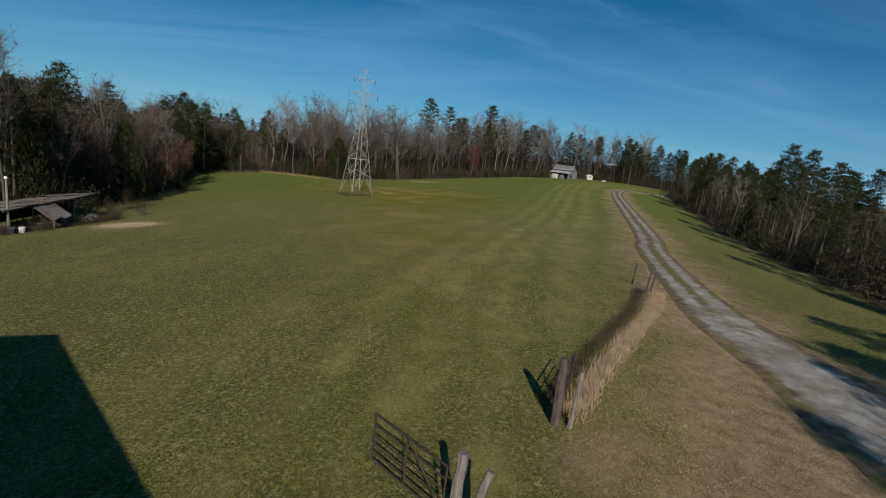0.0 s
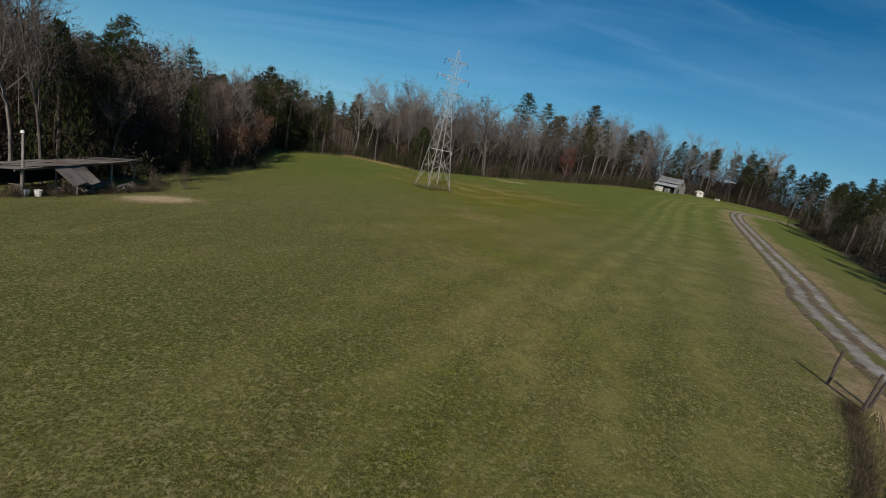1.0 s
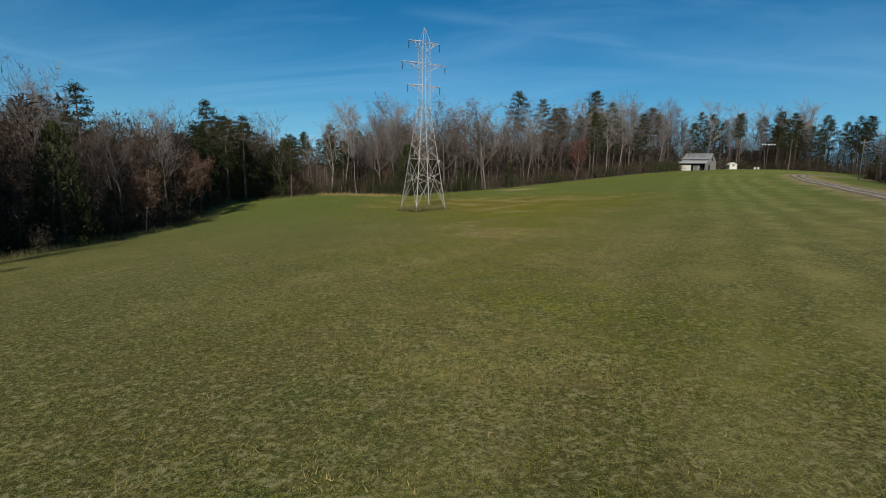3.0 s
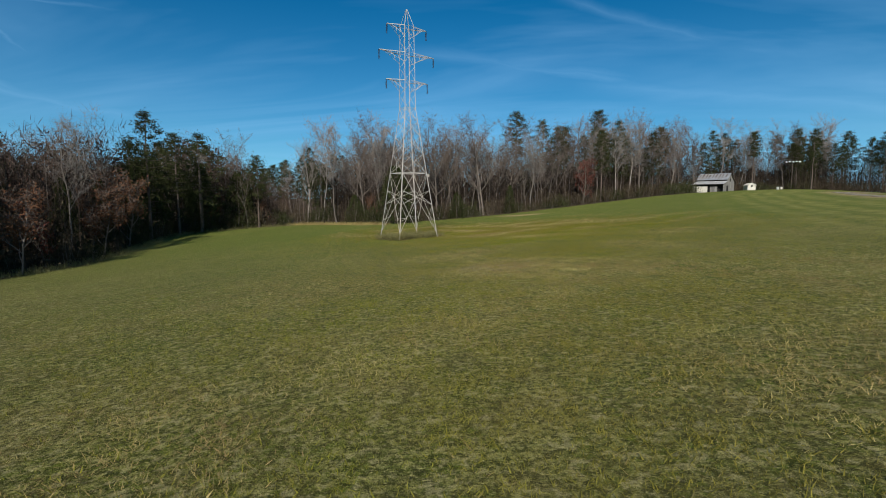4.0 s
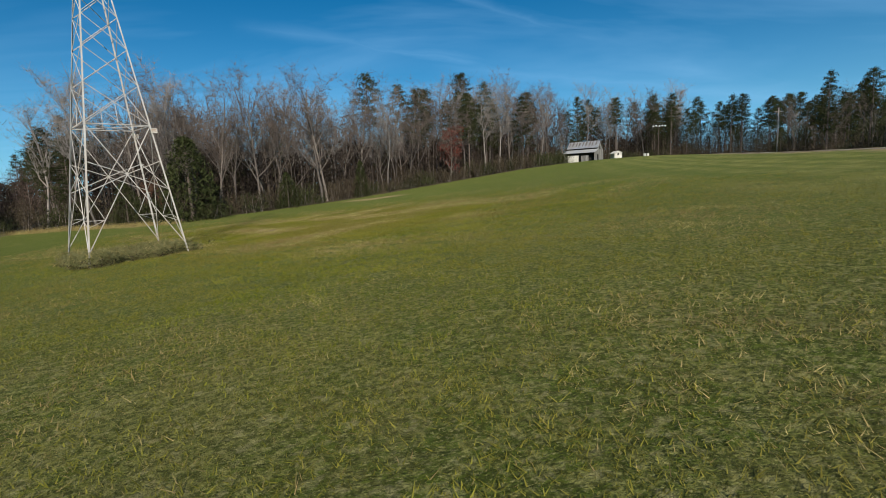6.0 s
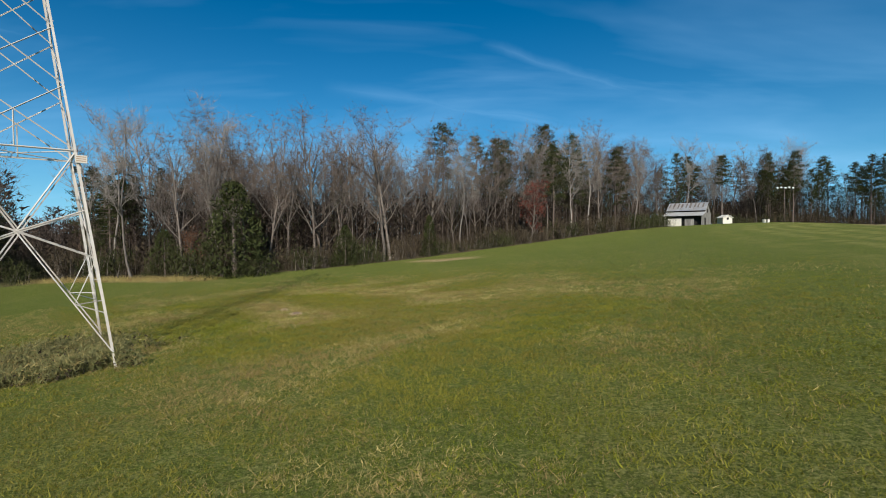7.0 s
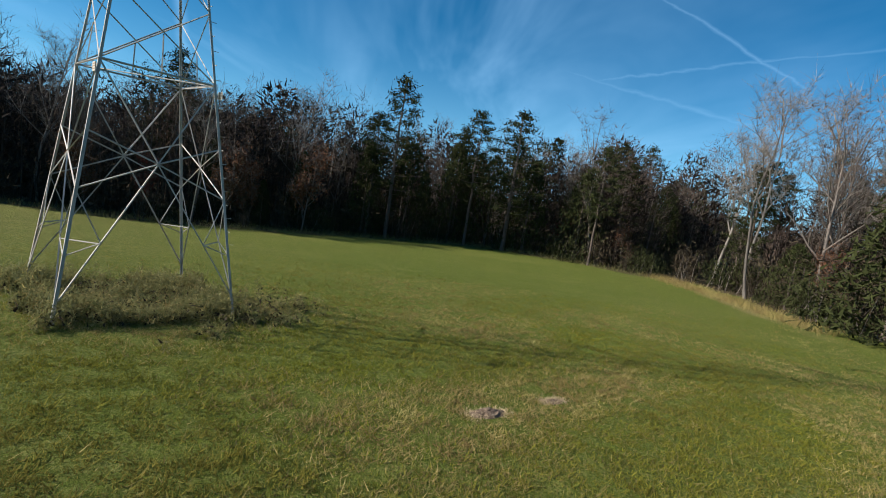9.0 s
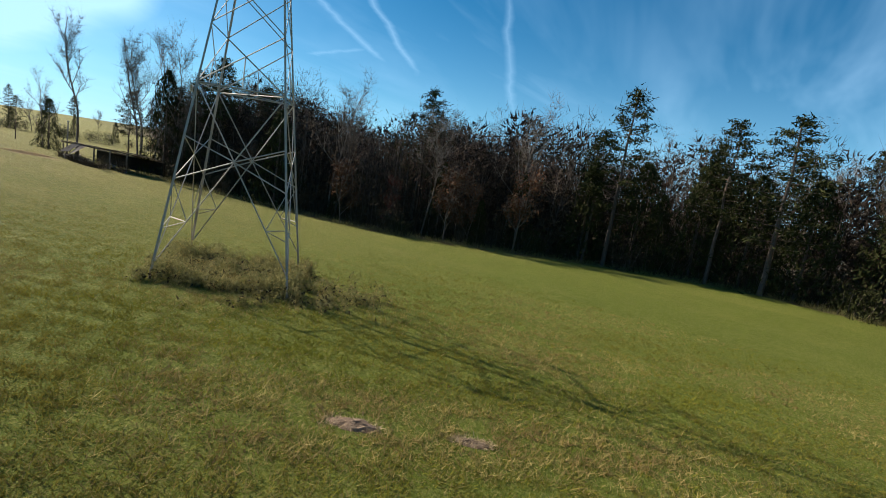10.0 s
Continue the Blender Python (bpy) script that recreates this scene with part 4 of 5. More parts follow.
for kind, which, x, y, h, wide in (("pine", 0, -13.6, 214, 30, 1), ("pine", 1, -5, 223, 28, 1), ("pine", 2, 13.4, 224, 30, 1), ("pine", 3, -62.5, 112, 19, 1.2), ("pine", 3, -65.5, 127, 17.5, 1.5),
                                   ("pine", 3, -62, 87, 18.5, 1.2), ("cedar", 0, -36, 150, 12, 2.0), ("green", 0, -39.5, 148.6, 3.4, 1.3), ("green", 1, -33.2, 149.6, 3.0, 1.3), ("green", 0, -29, 156, 3.2, 1.2), ("cedar", 1, -24.5, 161, 6, 1.5), ("pine", 2, -54, 154, 13, 1), ("rust", 1, 6, 188.5, 13, 1.2), ("pine", 1, -1, 193, 22, 1), ("pine", 3, 17, 203, 23, 1), ("cedar", 0, -13, 173, 7, 1.2), ("cedar", 1, -45, 149.5, 6, 1.6), ("rust", 0, -41, 150, 7, 1),
                                   ("pine", 1, 79, 225, 19, 1), ("pine", 0, -101, 221, 20, 1), ("pine", 2, -135, 263, 22, 1), ("pine", 3, -88, 155, 19, 1.2), ("bare", 2, 21.5, 0, 13, 1), ("bare", 0, 25, -7, 15, 1),
                                   ("bare", 3, -47.0, 44.5, 21, 0.9), ("bare", 0, -45.1, 48.3, 21.5, 0.8), ("bare", 4, -47.8, 47.4, 22.5, 0.8), ("bare", 1, -49.1, 50.4, 21.5, 0.9), ("pine", 1, -48.6, 38, 12, 1.1),
                                   ("cedar", 1, -49.5, 73, 12, 1.1), ("pine", 3, -57, 152.5, 14, 1.3), ("pine", 1, -61, 157, 15, 1.2), ("pine", 3, -53.5, 151, 13, 1.2), ("pine", 3, -64, 141.5, 13, 1.2), ("pine", 1, -60, 136.5, 14, 1.2), ("cedar", 1, -70, 149.5, 11, 1.3), ("rust", 0, -54.5, 96, 10, 1.1), ("rust", 0, -58, 103, 11, 1.0), ("rust", 0, -50.5, 84, 9, 1.1), ("green", 0, 36.5, 206, 3.6, 1.2), ("green", 1, 39, 207.5, 3.2, 1.2), ("green", 0, 33.5, 204.5, 3.4, 1.2), ("cedar", 0, -63, 109, 11, 1.2), ("cedar", 1, -66.5, 114, 12, 1.3), ("cedar", 0, -69, 120, 13, 1.3), ("cedar", 1, -68.5, 125, 12, 1.3), ("cedar", 0, -67.5, 130, 12, 1.4), ("cedar", 1, -64, 136, 11, 1.3), ("pine", 1, -66, 122, 17, 1.2), ("pine", 3, 15, -7, 13, 1.1), ("bare", 2, 18, -10, 15, 1.1), ("pine", 0, 20.5, -5, 13, 1.2), ("bare", 5, 12.5, -12, 15, 1), ("pine", 1, 24, -11, 15, 1.2), ("cedar", 0, 17.5, -2.5, 6, 1.2), ("pine", 2, 22, 3, 12, 1.3), ("bare", 4, 20, 6.5, 11, 1.1), ("pine", 0, 26, 9, 12, 1.2), ("pine", 1, 23.5, -2, 14, 1.3), ("pine", 3, 19, 1.5, 11, 1.2), ("bare", 1, 16.2, -4.5, 13, 1.1), ("pine", 2, 29, 4, 14, 1.2), ("bare", 3, -41.5, 38.0, 23, 0.8), ("bare", 2, -43.5, 19.6, 13, 0.8), ("cedar", 0, -44.1, 20.5, 8.5, 1.2), ("pine", 3, -49, -10, 9, 1.2), ("cedar", 1, -47, 51.5, 15, 0.9), ("pine", 3, -48, 58, 15.5, 1.1)):
    plant(kind, which, x, y, h, wide)


def far_woods(line, side, near, deep, high, label, mixture, haze=24000, scrub=7000, crowns=260, solid=0.92):
    """The depth of a wood: uncountable saplings, twigs and boughs behind its edge."""
    rng = np.random.default_rng(int(abs(line[0][0]) * 7 + 3))
    ln = smooth_line(line, 0.5)
    d = np.gradient(ln, axis=0)
    d /= np.linalg.norm(d, axis=1)[:, None]
    nrm = np.stack([d[:, 1], -d[:, 0]], 1) * side

    def spots(n, lo, hi):
        i = rng.integers(0, len(ln), n)
        q = ln[i] + nrm[i] * rng.uniform(lo, hi, n)[:, None] + rng.normal(0, 0.7, (n, 2))
        keep = np.array([not corridor(a) and not open_ground(a) for a in q])
        q = q[keep]
        return np.c_[q, ground_z(q[:, 0], q[:, 1])]

    base = thing("far_woods", label, "woods", kind="stuff")
    wave = lambda q: 0.86 + 0.14 * np.sin(q[:, 0] * 0.21 + 2.0 * np.sin(q[:, 1] * 0.13)) + 0.10 * np.sin(q[:, 1] * 0.37 + q[:, 0] * 0.11)
    a = spots(5200, near - 2, deep)
    h = high * rng.uniform(0.25, 0.8, len(a))
    w = rng.uniform(0.02, 0.05, len(a))
    t = rng.uniform(0, 6.283, len(a))
    e = np.stack([np.cos(t) * w, np.sin(t) * w, 0 * w], 1)
    top = a + np.stack([rng.normal(0, 0.6, len(a)), rng.normal(0, 0.6, len(a)), h], 1)
    # saplings take the darkened colour that stands in for the woods' inner shade
    part("saplings", soup("saplings", np.stack([a - e, a + e, top], 1), M["shade_twig"]), M["shade_twig"], base)
    # whole trees, each a rounded mass of fine rising twigs or boughs
    for name, mat, share, low_end, spread in mixture:
        trees = spots(int(crowns * share), near + 1, deep)
        back = away_from(ln[::8], trees[:, 0], trees[:, 1])
        th = high * wave(trees) * rng.uniform(0.78, 1.02, len(trees)) * np.interp(back, [near, deep], [0.95, 1.15])
        n, size = {"shade_twig": (260, 0.9), "needle": (260, 0.45), "rust": (260, 0.3)}.get(mat, (320, 0.95))
        if mat == "shade_twig":
            th = th * solid
        i = np.repeat(np.arange(len(trees)), n)
        f = rng.beta(1.4, 1.25, len(i))
        az, out = rng.uniform(0, 6.283, len(i)), np.sqrt(rng.uniform(0, 1, len(i)))
        r = th[i] * spread * out * np.sin(np.pi * np.clip(0.16 + 0.8 * f, 0, 1)) ** 0.7
        feet = trees[i] + np.stack([r * np.cos(az), r * np.sin(az), th[i] * (low_end + (0.95 - low_end) * f)], 1)
        way = np.stack([np.cos(az) * out * 0.8, np.sin(az) * out * 0.8, 0.6 + 0 * az], 1) + rng.normal(0, 0.55, (len(i), 3))
        slim = np.clip(0.04 + 0.002 * (back[i] - near), 0.04, 0.08)[:, None] * {"needle": 4.0, "rust": 5.0, "shade_twig": 4.6}.get(mat, 0.75)
        part(name, soup(name, sprays(rng, feet, way, size, slim), M[mat]), M[mat], base)
        t = rng.uniform(0, 6.283, len(trees))
        e = np.stack([np.cos(t) * 0.12, np.sin(t) * 0.12, 0 * t], 1)
        part("trunks", soup("trunks", np.stack([trees - e, trees + e, trees + np.c_[rng.normal(0, 0.4, len(th)), rng.normal(0, 0.4, len(th)), th * 0.95]], 1), M["bark"]), M["bark"], base)
    # brush and young growth between the trees, the twigs coloured dark as inner shade
    b = spots(haze, near - 1.5, near + (deep - near) * 0.6)
    b[:, 2] += high * wave(b) * rng.beta(1.0, 1.4, len(b)) * 0.86
    way = rng.normal(0, 0.6, (len(b), 3)) + (0, 0, 1)
    part("twigs", soup("twigs", sprays(rng, b, way, 1.0, 0.06), M["shade_twig"]), M["shade_twig"], base)
    c = spots(scrub, near - 3, near + (deep - near) * 0.5)
    c[:, 2] += np.abs(rng.normal(0, high * 0.14, len(c)))
    part("undergrowth", soup("undergrowth", flecks(rng, c, 0.5, 0.3, 0.8, 0.3), M["brush"]), M["brush"], base)
    return base


# first entry of BROWN and GREY: crowns darkened for the shade inside the woods
BROWN = (("dark_crowns", "shade_twig", 0.30, 0.06, 0.21), ("grey_crowns", "twig", 0.26, 0.15, 0.17), ("brown_crowns", "brown_twig", 0.24, 0.05, 0.18), ("russet_crowns", "rust", 0.05, 0.08, 0.13), ("evergreen_crowns", "needle", 0.15, 0.08, 0.15))
GREY = (("dark_crowns", "shade_twig", 0.45, 0.06, 0.19), ("grey_crowns", "twig", 0.22, 0.3, 0.17), ("pale_crowns", "pale_twig", 0.2, 0.45, 0.16), ("brown_crowns", "brown_twig", 0.04, 0.05, 0.18), ("evergreen_crowns", "needle", 0.11, 0.2, 0.13))
PINES = (("grey_crowns", "twig", 0.12, 0.1, 0.17), ("evergreen_crowns", "needle", 0.88, 0.1, 0.16))
far_woods([(-40, 22), *WEST[2:]], -1, 4, 46, 19.5, "dense dark brown winter woods behind the field's edge", BROWN, 70000, 46000, 1200)
far_woods(NORTH, -1, 5, 60, 21, "grey leafless winter woods behind the field's edge", GREY, 60000, 40000, 950, 0.62)
far_woods(EAST, 1, 4, 46, 11.5, "dark pine woods below the farm track", PINES, 7000, 28000, 480)
far_woods([(76, 244), (100, 230), (116, 205), (122, 170)], -1, -6, 40, 15, "dark pine woods beyond the barn", PINES, 18000, 24000, 360)
far_woods([(-66, 172), (-95, 215), (-150, 270), (-250, 330)], -1, 0, 60, 15, "distant woods beyond the power line's clearing", BROWN, 20000, 14000, 480)
far_woods([(-330, 330), (-200, 420), (0, 420), (150, 380), (250, 250), (260, 60), (180, -120)], 1, -40, 40, 18, "distant wooded ridge", BROWN, 14000, 6000, 330)
belt([(-150, 40), (-118, -30), (-80, -75), (-30, -98)], 1, 20, 2, ["pine", "pine", "bare", "cedar"], {"bare": (11, 15), "pine": (10, 15), "cedar": (6, 9)}, 6.5)
belt([(-148, 44), (-116, -26), (-78, -71), (-28, -94)], 1, 5, 1, ["brush", "green"], {"brush": (3, 5), "green": (3, 4.5)}, 5.0)

# ---- farm buildings ----
def corrugated(s, a, b, c, d, pitch=0.35, wave=0.02, thick=0.03):
    """A tin sheet with ridges between the corners a, b (low edge) and d, c (high edge)."""
    n = max(2, int((b - a).length / pitch))
    nrm = (b - a).cross(d - a).normalized()
    top, bot = [], []
    for i in range(2 * n + 1):
        f = i / (2 * n)
        h = nrm * (wave if i % 2 else 0)
        lo, hi = a.lerp(b, f), d.lerp(c, f)
        top += [lo + h + nrm * thick, hi + h + nrm * thick]
        bot += [lo + h, hi + h]
    k = len(top)
    faces = []
    for i in range(2 * n):
        j = 2 * i
        faces += [(j, j + 2, j + 3, j + 1), (k + j + 1, k + j + 3, k + j + 2, k + j), (j, k + j, k + j + 2, j + 2), (j + 1, j + 3, k + j + 3, k + j + 1)]
    faces += [(0, 1, k + 1, k), (k - 2, 2 * k - 2, 2 * k - 1, k - 1)]
    s.add(top + bot, faces)


def board_wall(parent, a, b, z0, heights, width=0.22, mat="wood", name="board"):
    """Upright boards from a to b (on plan), each with its own top height by the function heights(fraction)."""
    rng = random.Random(int(a[0] * 10 + b[1] * 7 + 100))
    a, b = Vector((*a, 0)), Vector((*b, 0))
    n = max(1, round((b - a).length / width))
    yaw = math.degrees(math.atan2(b.y - a.y, b.x - a.x))
    for i in range(n):
        f = (i + 0.5) / n
        p = a.lerp(b, f)
        h = heights(f) - rng.uniform(0, 0.05)
        s = Shape()
        s.box(pose(p.x, p.y, z0, rng.uniform(-0.4, 0.4), 0, yaw), (b - a).length / n - 0.012, 0.03 + rng.uniform(0, 0.012), h - z0)
        part(name, s, M[mat], parent)


def build_barn():
    x0, y0, L = 46.6, 212.2, 8.2
    base = thing("barn", "old grey board barn with pale patched tin roof and lean-to", "barn", pose(x0, y0, gz(x0 - 2, y0 - 3) - 0.2, 0, 0, -37))
    prof = [(-5.0, 2.55), (-1.9, 3.45), (0.4, 5.75), (4.2, 3.1)]
    eave = (-2.15, 3.85)
    hl = L / 2
    for (ya, za), (yb, zb), mat, lab in ((prof[0], prof[1], "pale_tin", "pale grey tin lean-to roof"), (eave, prof[2], "tin", "weathered tin roof with rust-dark stripes"), (prof[3], prof[2], "rusty_tin", "rusted tin roof")):
        s = Shape()
        sgn = 1 if yb > ya else -1
        a, b = Vector((-hl - 0.3, ya - 0.25 * sgn, za - 0.1)), Vector((hl + 0.3, ya - 0.25 * sgn, za - 0.1))
        d, c = Vector((-hl - 0.3, yb, zb)), Vector((hl + 0.3, yb, zb))
        corrugated(s, a, b, c, d) if sgn > 0 else corrugated(s, b, a, d, c)
        part("roof_sheet", s, M[mat], base, lab)
    rng = random.Random(4)
    for i in range(9):
        x = -hl + 0.1 + i * 0.9 + rng.uniform(-0.12, 0.12)
        lo, hi, wide = rng.uniform(-0.05, 0.35), rng.uniform(0.75, 1.0), rng.uniform(0.28, 0.46)
        q = [Vector((u, eave[0] + 2.55 * f, eave[1] + 1.9 * f + 0.08)) for u, f in ((x, lo), (x + wide, lo), (x + wide, hi), (x, hi))]
        s = Shape()
        corrugated(s, *q, 0.2, 0.015, 0.012)
        part("roof_patch", s, M["rusty_tin"], base, "rust-brown replacement sheet")

    def top(y):
        for (ya, za), (yb, zb) in zip(prof[:-1], prof[1:]):
            if ya <= y <= yb:
                return za + (zb - za) * (y - ya) / (yb - ya) - 0.08
        return 2.5

    for x in (-hl, hl):
        board_wall(base, (x, -4.9), (x, 4.1), 0, lambda f: top(-4.9 + 9 * f), 0.3)
    board_wall(base, (-hl, 4.15), (hl, 4.15), 0, lambda f: 2.95, 0.3)
    board_wall(base, (-hl + 4.6, -4.85), (hl - 1.6, -4.85), 0, lambda f: 1.75, 0.3)
    # backing sheet added to draw the shade under the lean-to eave in near-black
    back = Shape()
    back.box(pose(0, -3.6, 0), L - 0.3, 0.08, 2.6)
    part("inner_wall", back, M["black"], base, "near-black sheet standing in for the shade behind the open front")
    board_wall(base, (-hl, -4.85), (-hl + 0.9, -4.85), 0, lambda f: 1.75, 0.3)
    door = Shape()
    door.box(pose(-hl + 2.4, -4.9, 0.05), 3.0, 0.06, 1.75)
    dr = part("door", door, M["cream"], base, "large pale cream-painted sliding door")
    for k in range(4):
        s = Shape()
        s.box(pose(-hl + 0.98 + k * 0.95, -4.95, 0.05), 0.09, 0.05, 1.75)
        part("batten", s, M["cream"], dr)
    s = Shape()
    s.box(pose(-hl + 2.4, -4.9, 1.83), 3.2, 0.08, 0.1)
    part("door_rail", s, M["wood"], base)
    s = Shape()
    s.box(pose(hl + 0.02, -1.6, 0.05), 0.06, 1.4, 2.0)
    part("door", s, M["black"], base, "dark doorway in the gable end")
    s = Shape()
    s.box(pose(hl + 0.03, 0.5, 3.3), 0.06, 0.9, 0.9)
    part("hatch", s, M["black"], base, "dark loft hatch")


def build_shed():
    x0, y0 = 60.2, 222.3
    base = thing("garden_shed", "small white board shed with gable roof and dark window", "shed", pose(x0, y0, gz(x0, y0) - 0.12, 0, 0, 6))
    w, d, h, r = 2.4, 2.5, 1.75, 2.4
    board_wall(base, (-w / 2, -d / 2), (w / 2, -d / 2), 0, lambda f: h + (r - h) * (1 - abs(2 * f - 1)) - 0.05, 0.2, "cream", "board")
    board_wall(base, (-w / 2, d / 2), (w / 2, d / 2), 0, lambda f: h + (r - h) * (1 - abs(2 * f - 1)) - 0.05, 0.2, "white", "board")
    for x in (-w / 2, w / 2):
        board_wall(base, (x, -d / 2), (x, d / 2), 0, lambda f: h - 0.03, 0.25, "cream", "board")
    for sgn in (-1, 1):
        s = Shape()
        a, b = Vector((sgn * (w / 2 + 0.2), -d / 2 - 0.2, h - 0.1)), Vector((sgn * (w / 2 + 0.2), d / 2 + 0.2, h - 0.1))
        c, dd = Vector((0, d / 2 + 0.2, r)), Vector((0, -d / 2 - 0.2, r))
        corrugated(s, a, b, c, dd, 0.4, 0.012, 0.05) if sgn > 0 else corrugated(s, b, a, dd, c, 0.4, 0.012, 0.05)
        part("roof_slope", s, M["cream"], base)
        f = Shape()
        f.tube([Vector((sgn * (w / 2 + 0.22), -d / 2 - 0.22, h - 0.1)), Vector((0, -d / 2 - 0.22, r + 0.02))], [0.07, 0.07], 4)
        part("bargeboard", f, M["white"], base)
    s = Shape()
    s.box(pose(0.0, -d / 2 - 0.03, 1.15), 0.55, 0.05, 0.6)
    part("window", s, M["black"], base, "small dark window")


def pole(name, label, x, y, h, r=0.13, mat="pole", category="pole"):
    base = thing(name, label, category, pose(x, y, gz(x, y) - 0.3))
    s = Shape()
    s.tube([Vector((0, 0, 0)), Vector((0.02, 0, h * 0.5)), Vector((0, 0.02, h + 0.3))], [r, r * 0.88, r * 0.72], 8)
    part("post", s, M[mat], base, smooth=True)
    return base


def build_floodlight():
    h = 7.9
    base = pole("floodlight_pole", "tall pole with a crossbar of five white floodlights", 63.2, 202.6, h, 0.09, "pine_bark", "lamp")
    s = Shape()
    s.box(pose(0, 0, h + 0.05), 3.6, 0.07, 0.07)
    part("crossbar", s, M["pole"], base)
    for i, x in enumerate((-1.7, -0.9, 0.0, 0.8, 1.6)):
        s = Shape()
        z = h + (0.25 if i % 2 else 0.15)
        s.tube([Vector((x, -0.05, z)), Vector((x, -0.25, z - 0.06)), Vector((x, -0.42, z - 0.12))], [0.08, 0.15, 0.19], 10)
        part("floodlight", s, M["lamp"], base, "white round floodlight")


def build_pole_shed():
    """The open shed at the wood's edge: posts, a rusted roof, a fallen roof sheet and junk below."""
    x0, y0 = -41.2, 47.6
    base = thing("pole_shed", "old open pole shed with a sagging rusted tin roof", "shed", pose(x0, y0, gz(x0, y0) - 0.1, 0, 0, 10))
    L = 14.0
    for i in range(5):
        for x, h in ((1.6, 2.6), (-3.4, 1.85)):
            y = -L / 2 + 0.5 + i * (L - 1) / 4
            s = Shape()
            s.tube([Vector((x, y, -0.3)), Vector((x + 0.04, y, h))], [0.11, 0.09], 6)
            part("post", s, M["post"], base)
    for x, h in ((1.6, 2.5), (-3.4, 1.78)):
        s = Shape()
        s.box(pose(x, 0, h), 0.1, L + 0.2, 0.14)
        part("beam", s, M["post"], base)
    n = 7
    rng = random.Random(8)
    for i in range(n):
        ya, yb = -L / 2 - 0.2 + i * (L + 0.4) / n, -L / 2 - 0.2 + (i + 1) * (L + 0.4) / n + 0.05
        s = Shape()
        dz = rng.uniform(-0.05, 0.05)
        corrugated(s, Vector((2.1, ya, 2.78 + dz)), Vector((2.1, yb, 2.78 + dz)), Vector((-3.8, yb, 1.92 + dz)), Vector((-3.8, ya, 1.92 + dz)), 0.18, 0.03, 0.008)
        part("roof_sheet", s, M["rusty_tin"], base)
    # sheet added along the back, coloured near-black as the shade under the roof
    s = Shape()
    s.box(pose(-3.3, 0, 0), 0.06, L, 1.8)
    part("back_wall", s, M["black"], base, "near-black back sheet standing in for the shade under the roof")
    fallen = thing("fallen_roof_sheet", "bent rusted roof sheet leaning out of the pole shed", "roof sheet", pose(x0, y0, gz(x0, y0) - 0.1, 0, 0, 10))
    s = Shape()
    corrugated(s, Vector((3.7, -3.9, 1.4)), Vector((3.5, -2.3, 1.6)), Vector((1.9, -2.3, 2.7)), Vector((1.9, -4.0, 2.7)), 0.16, 0.03, 0.008)
    part("sheet", s, M["rusty_tin"], fallen)
    s = Shape()
    corrugated(s, Vector((3.4, -2.4, 1.2)), Vector((3.7, -0.9, 1.55)), Vector((2.0, -0.8, 2.66)), Vector((1.9, -2.4, 2.66)), 0.16, 0.03, 0.008)
    part("sheet", s, M["rusty_tin"], fallen)
    for y, h in ((-3.1, 1.36), (-1.4, 1.3)):
        s = Shape()
        s.tube([Vector((3.2, y, -0.3)), Vector((3.35, y, h))], [0.08, 0.06], 6)
        part("prop", s, M["post"], fallen)
    for k, (dx, dy, sx, sy, sz, mat) in enumerate(((2.2, -1.4, 1.2, 1.6, 0.5, "wood"), (2.9, -0.6, 1.0, 0.9, 0.3, "cream"), (1.2, -5.2, 0.9, 0.9, 0.9, "post"), (0.4, 2.8, 1.6, 1.2, 0.8, "post"), (3.0, 0.2, 1.8, 1.2, 0.7, "post"), (3.4, 2.4, 1.5, 1.2, 0.6, "wood"), (2.4, 4.6, 1.7, 1.2, 0.6, "post"), (2.6, -3.2, 1.4, 1.2, 0.8, "post"))):
        x, y = x0 + dx, y0 + dy
        j = thing("lumber_pile", "jumbled pile of old grey boards beside the shed", "lumber", pose(x, y, gz(x, y), 0, 0, 25 * k))
        for q in range(6):
            s = Shape()
            s.box(pose(rng.uniform(-0.2, 0.2), rng.uniform(-0.3, 0.3), q * sz / 6, rng.uniform(-3, 3), rng.uniform(-3, 3), rng.uniform(-25, 25)), sx, 0.16, 0.05)
            part("plank", s, M[mat], j)
    for k, (dx, dy) in enumerate(((2.4, -5.6), (2.9, -5.0))):
        x, y = x0 + dx, y0 + dy
        b = thing("bucket", "white plastic bucket standing beside the shed", "bucket", pose(x, y, gz(x, y)))
        s = Shape()
        s.tube([Vector((0, 0, 0)), Vector((0, 0, 0.5))], [0.22, 0.27], 10)
        part("body", s, M["white"], b)
        s = Shape()
        s.tube([Vector((0, 0, 0.47)), Vector((0, 0, 0.51))], [0.29, 0.29], 10)
        part("rim", s, M["white"], b)


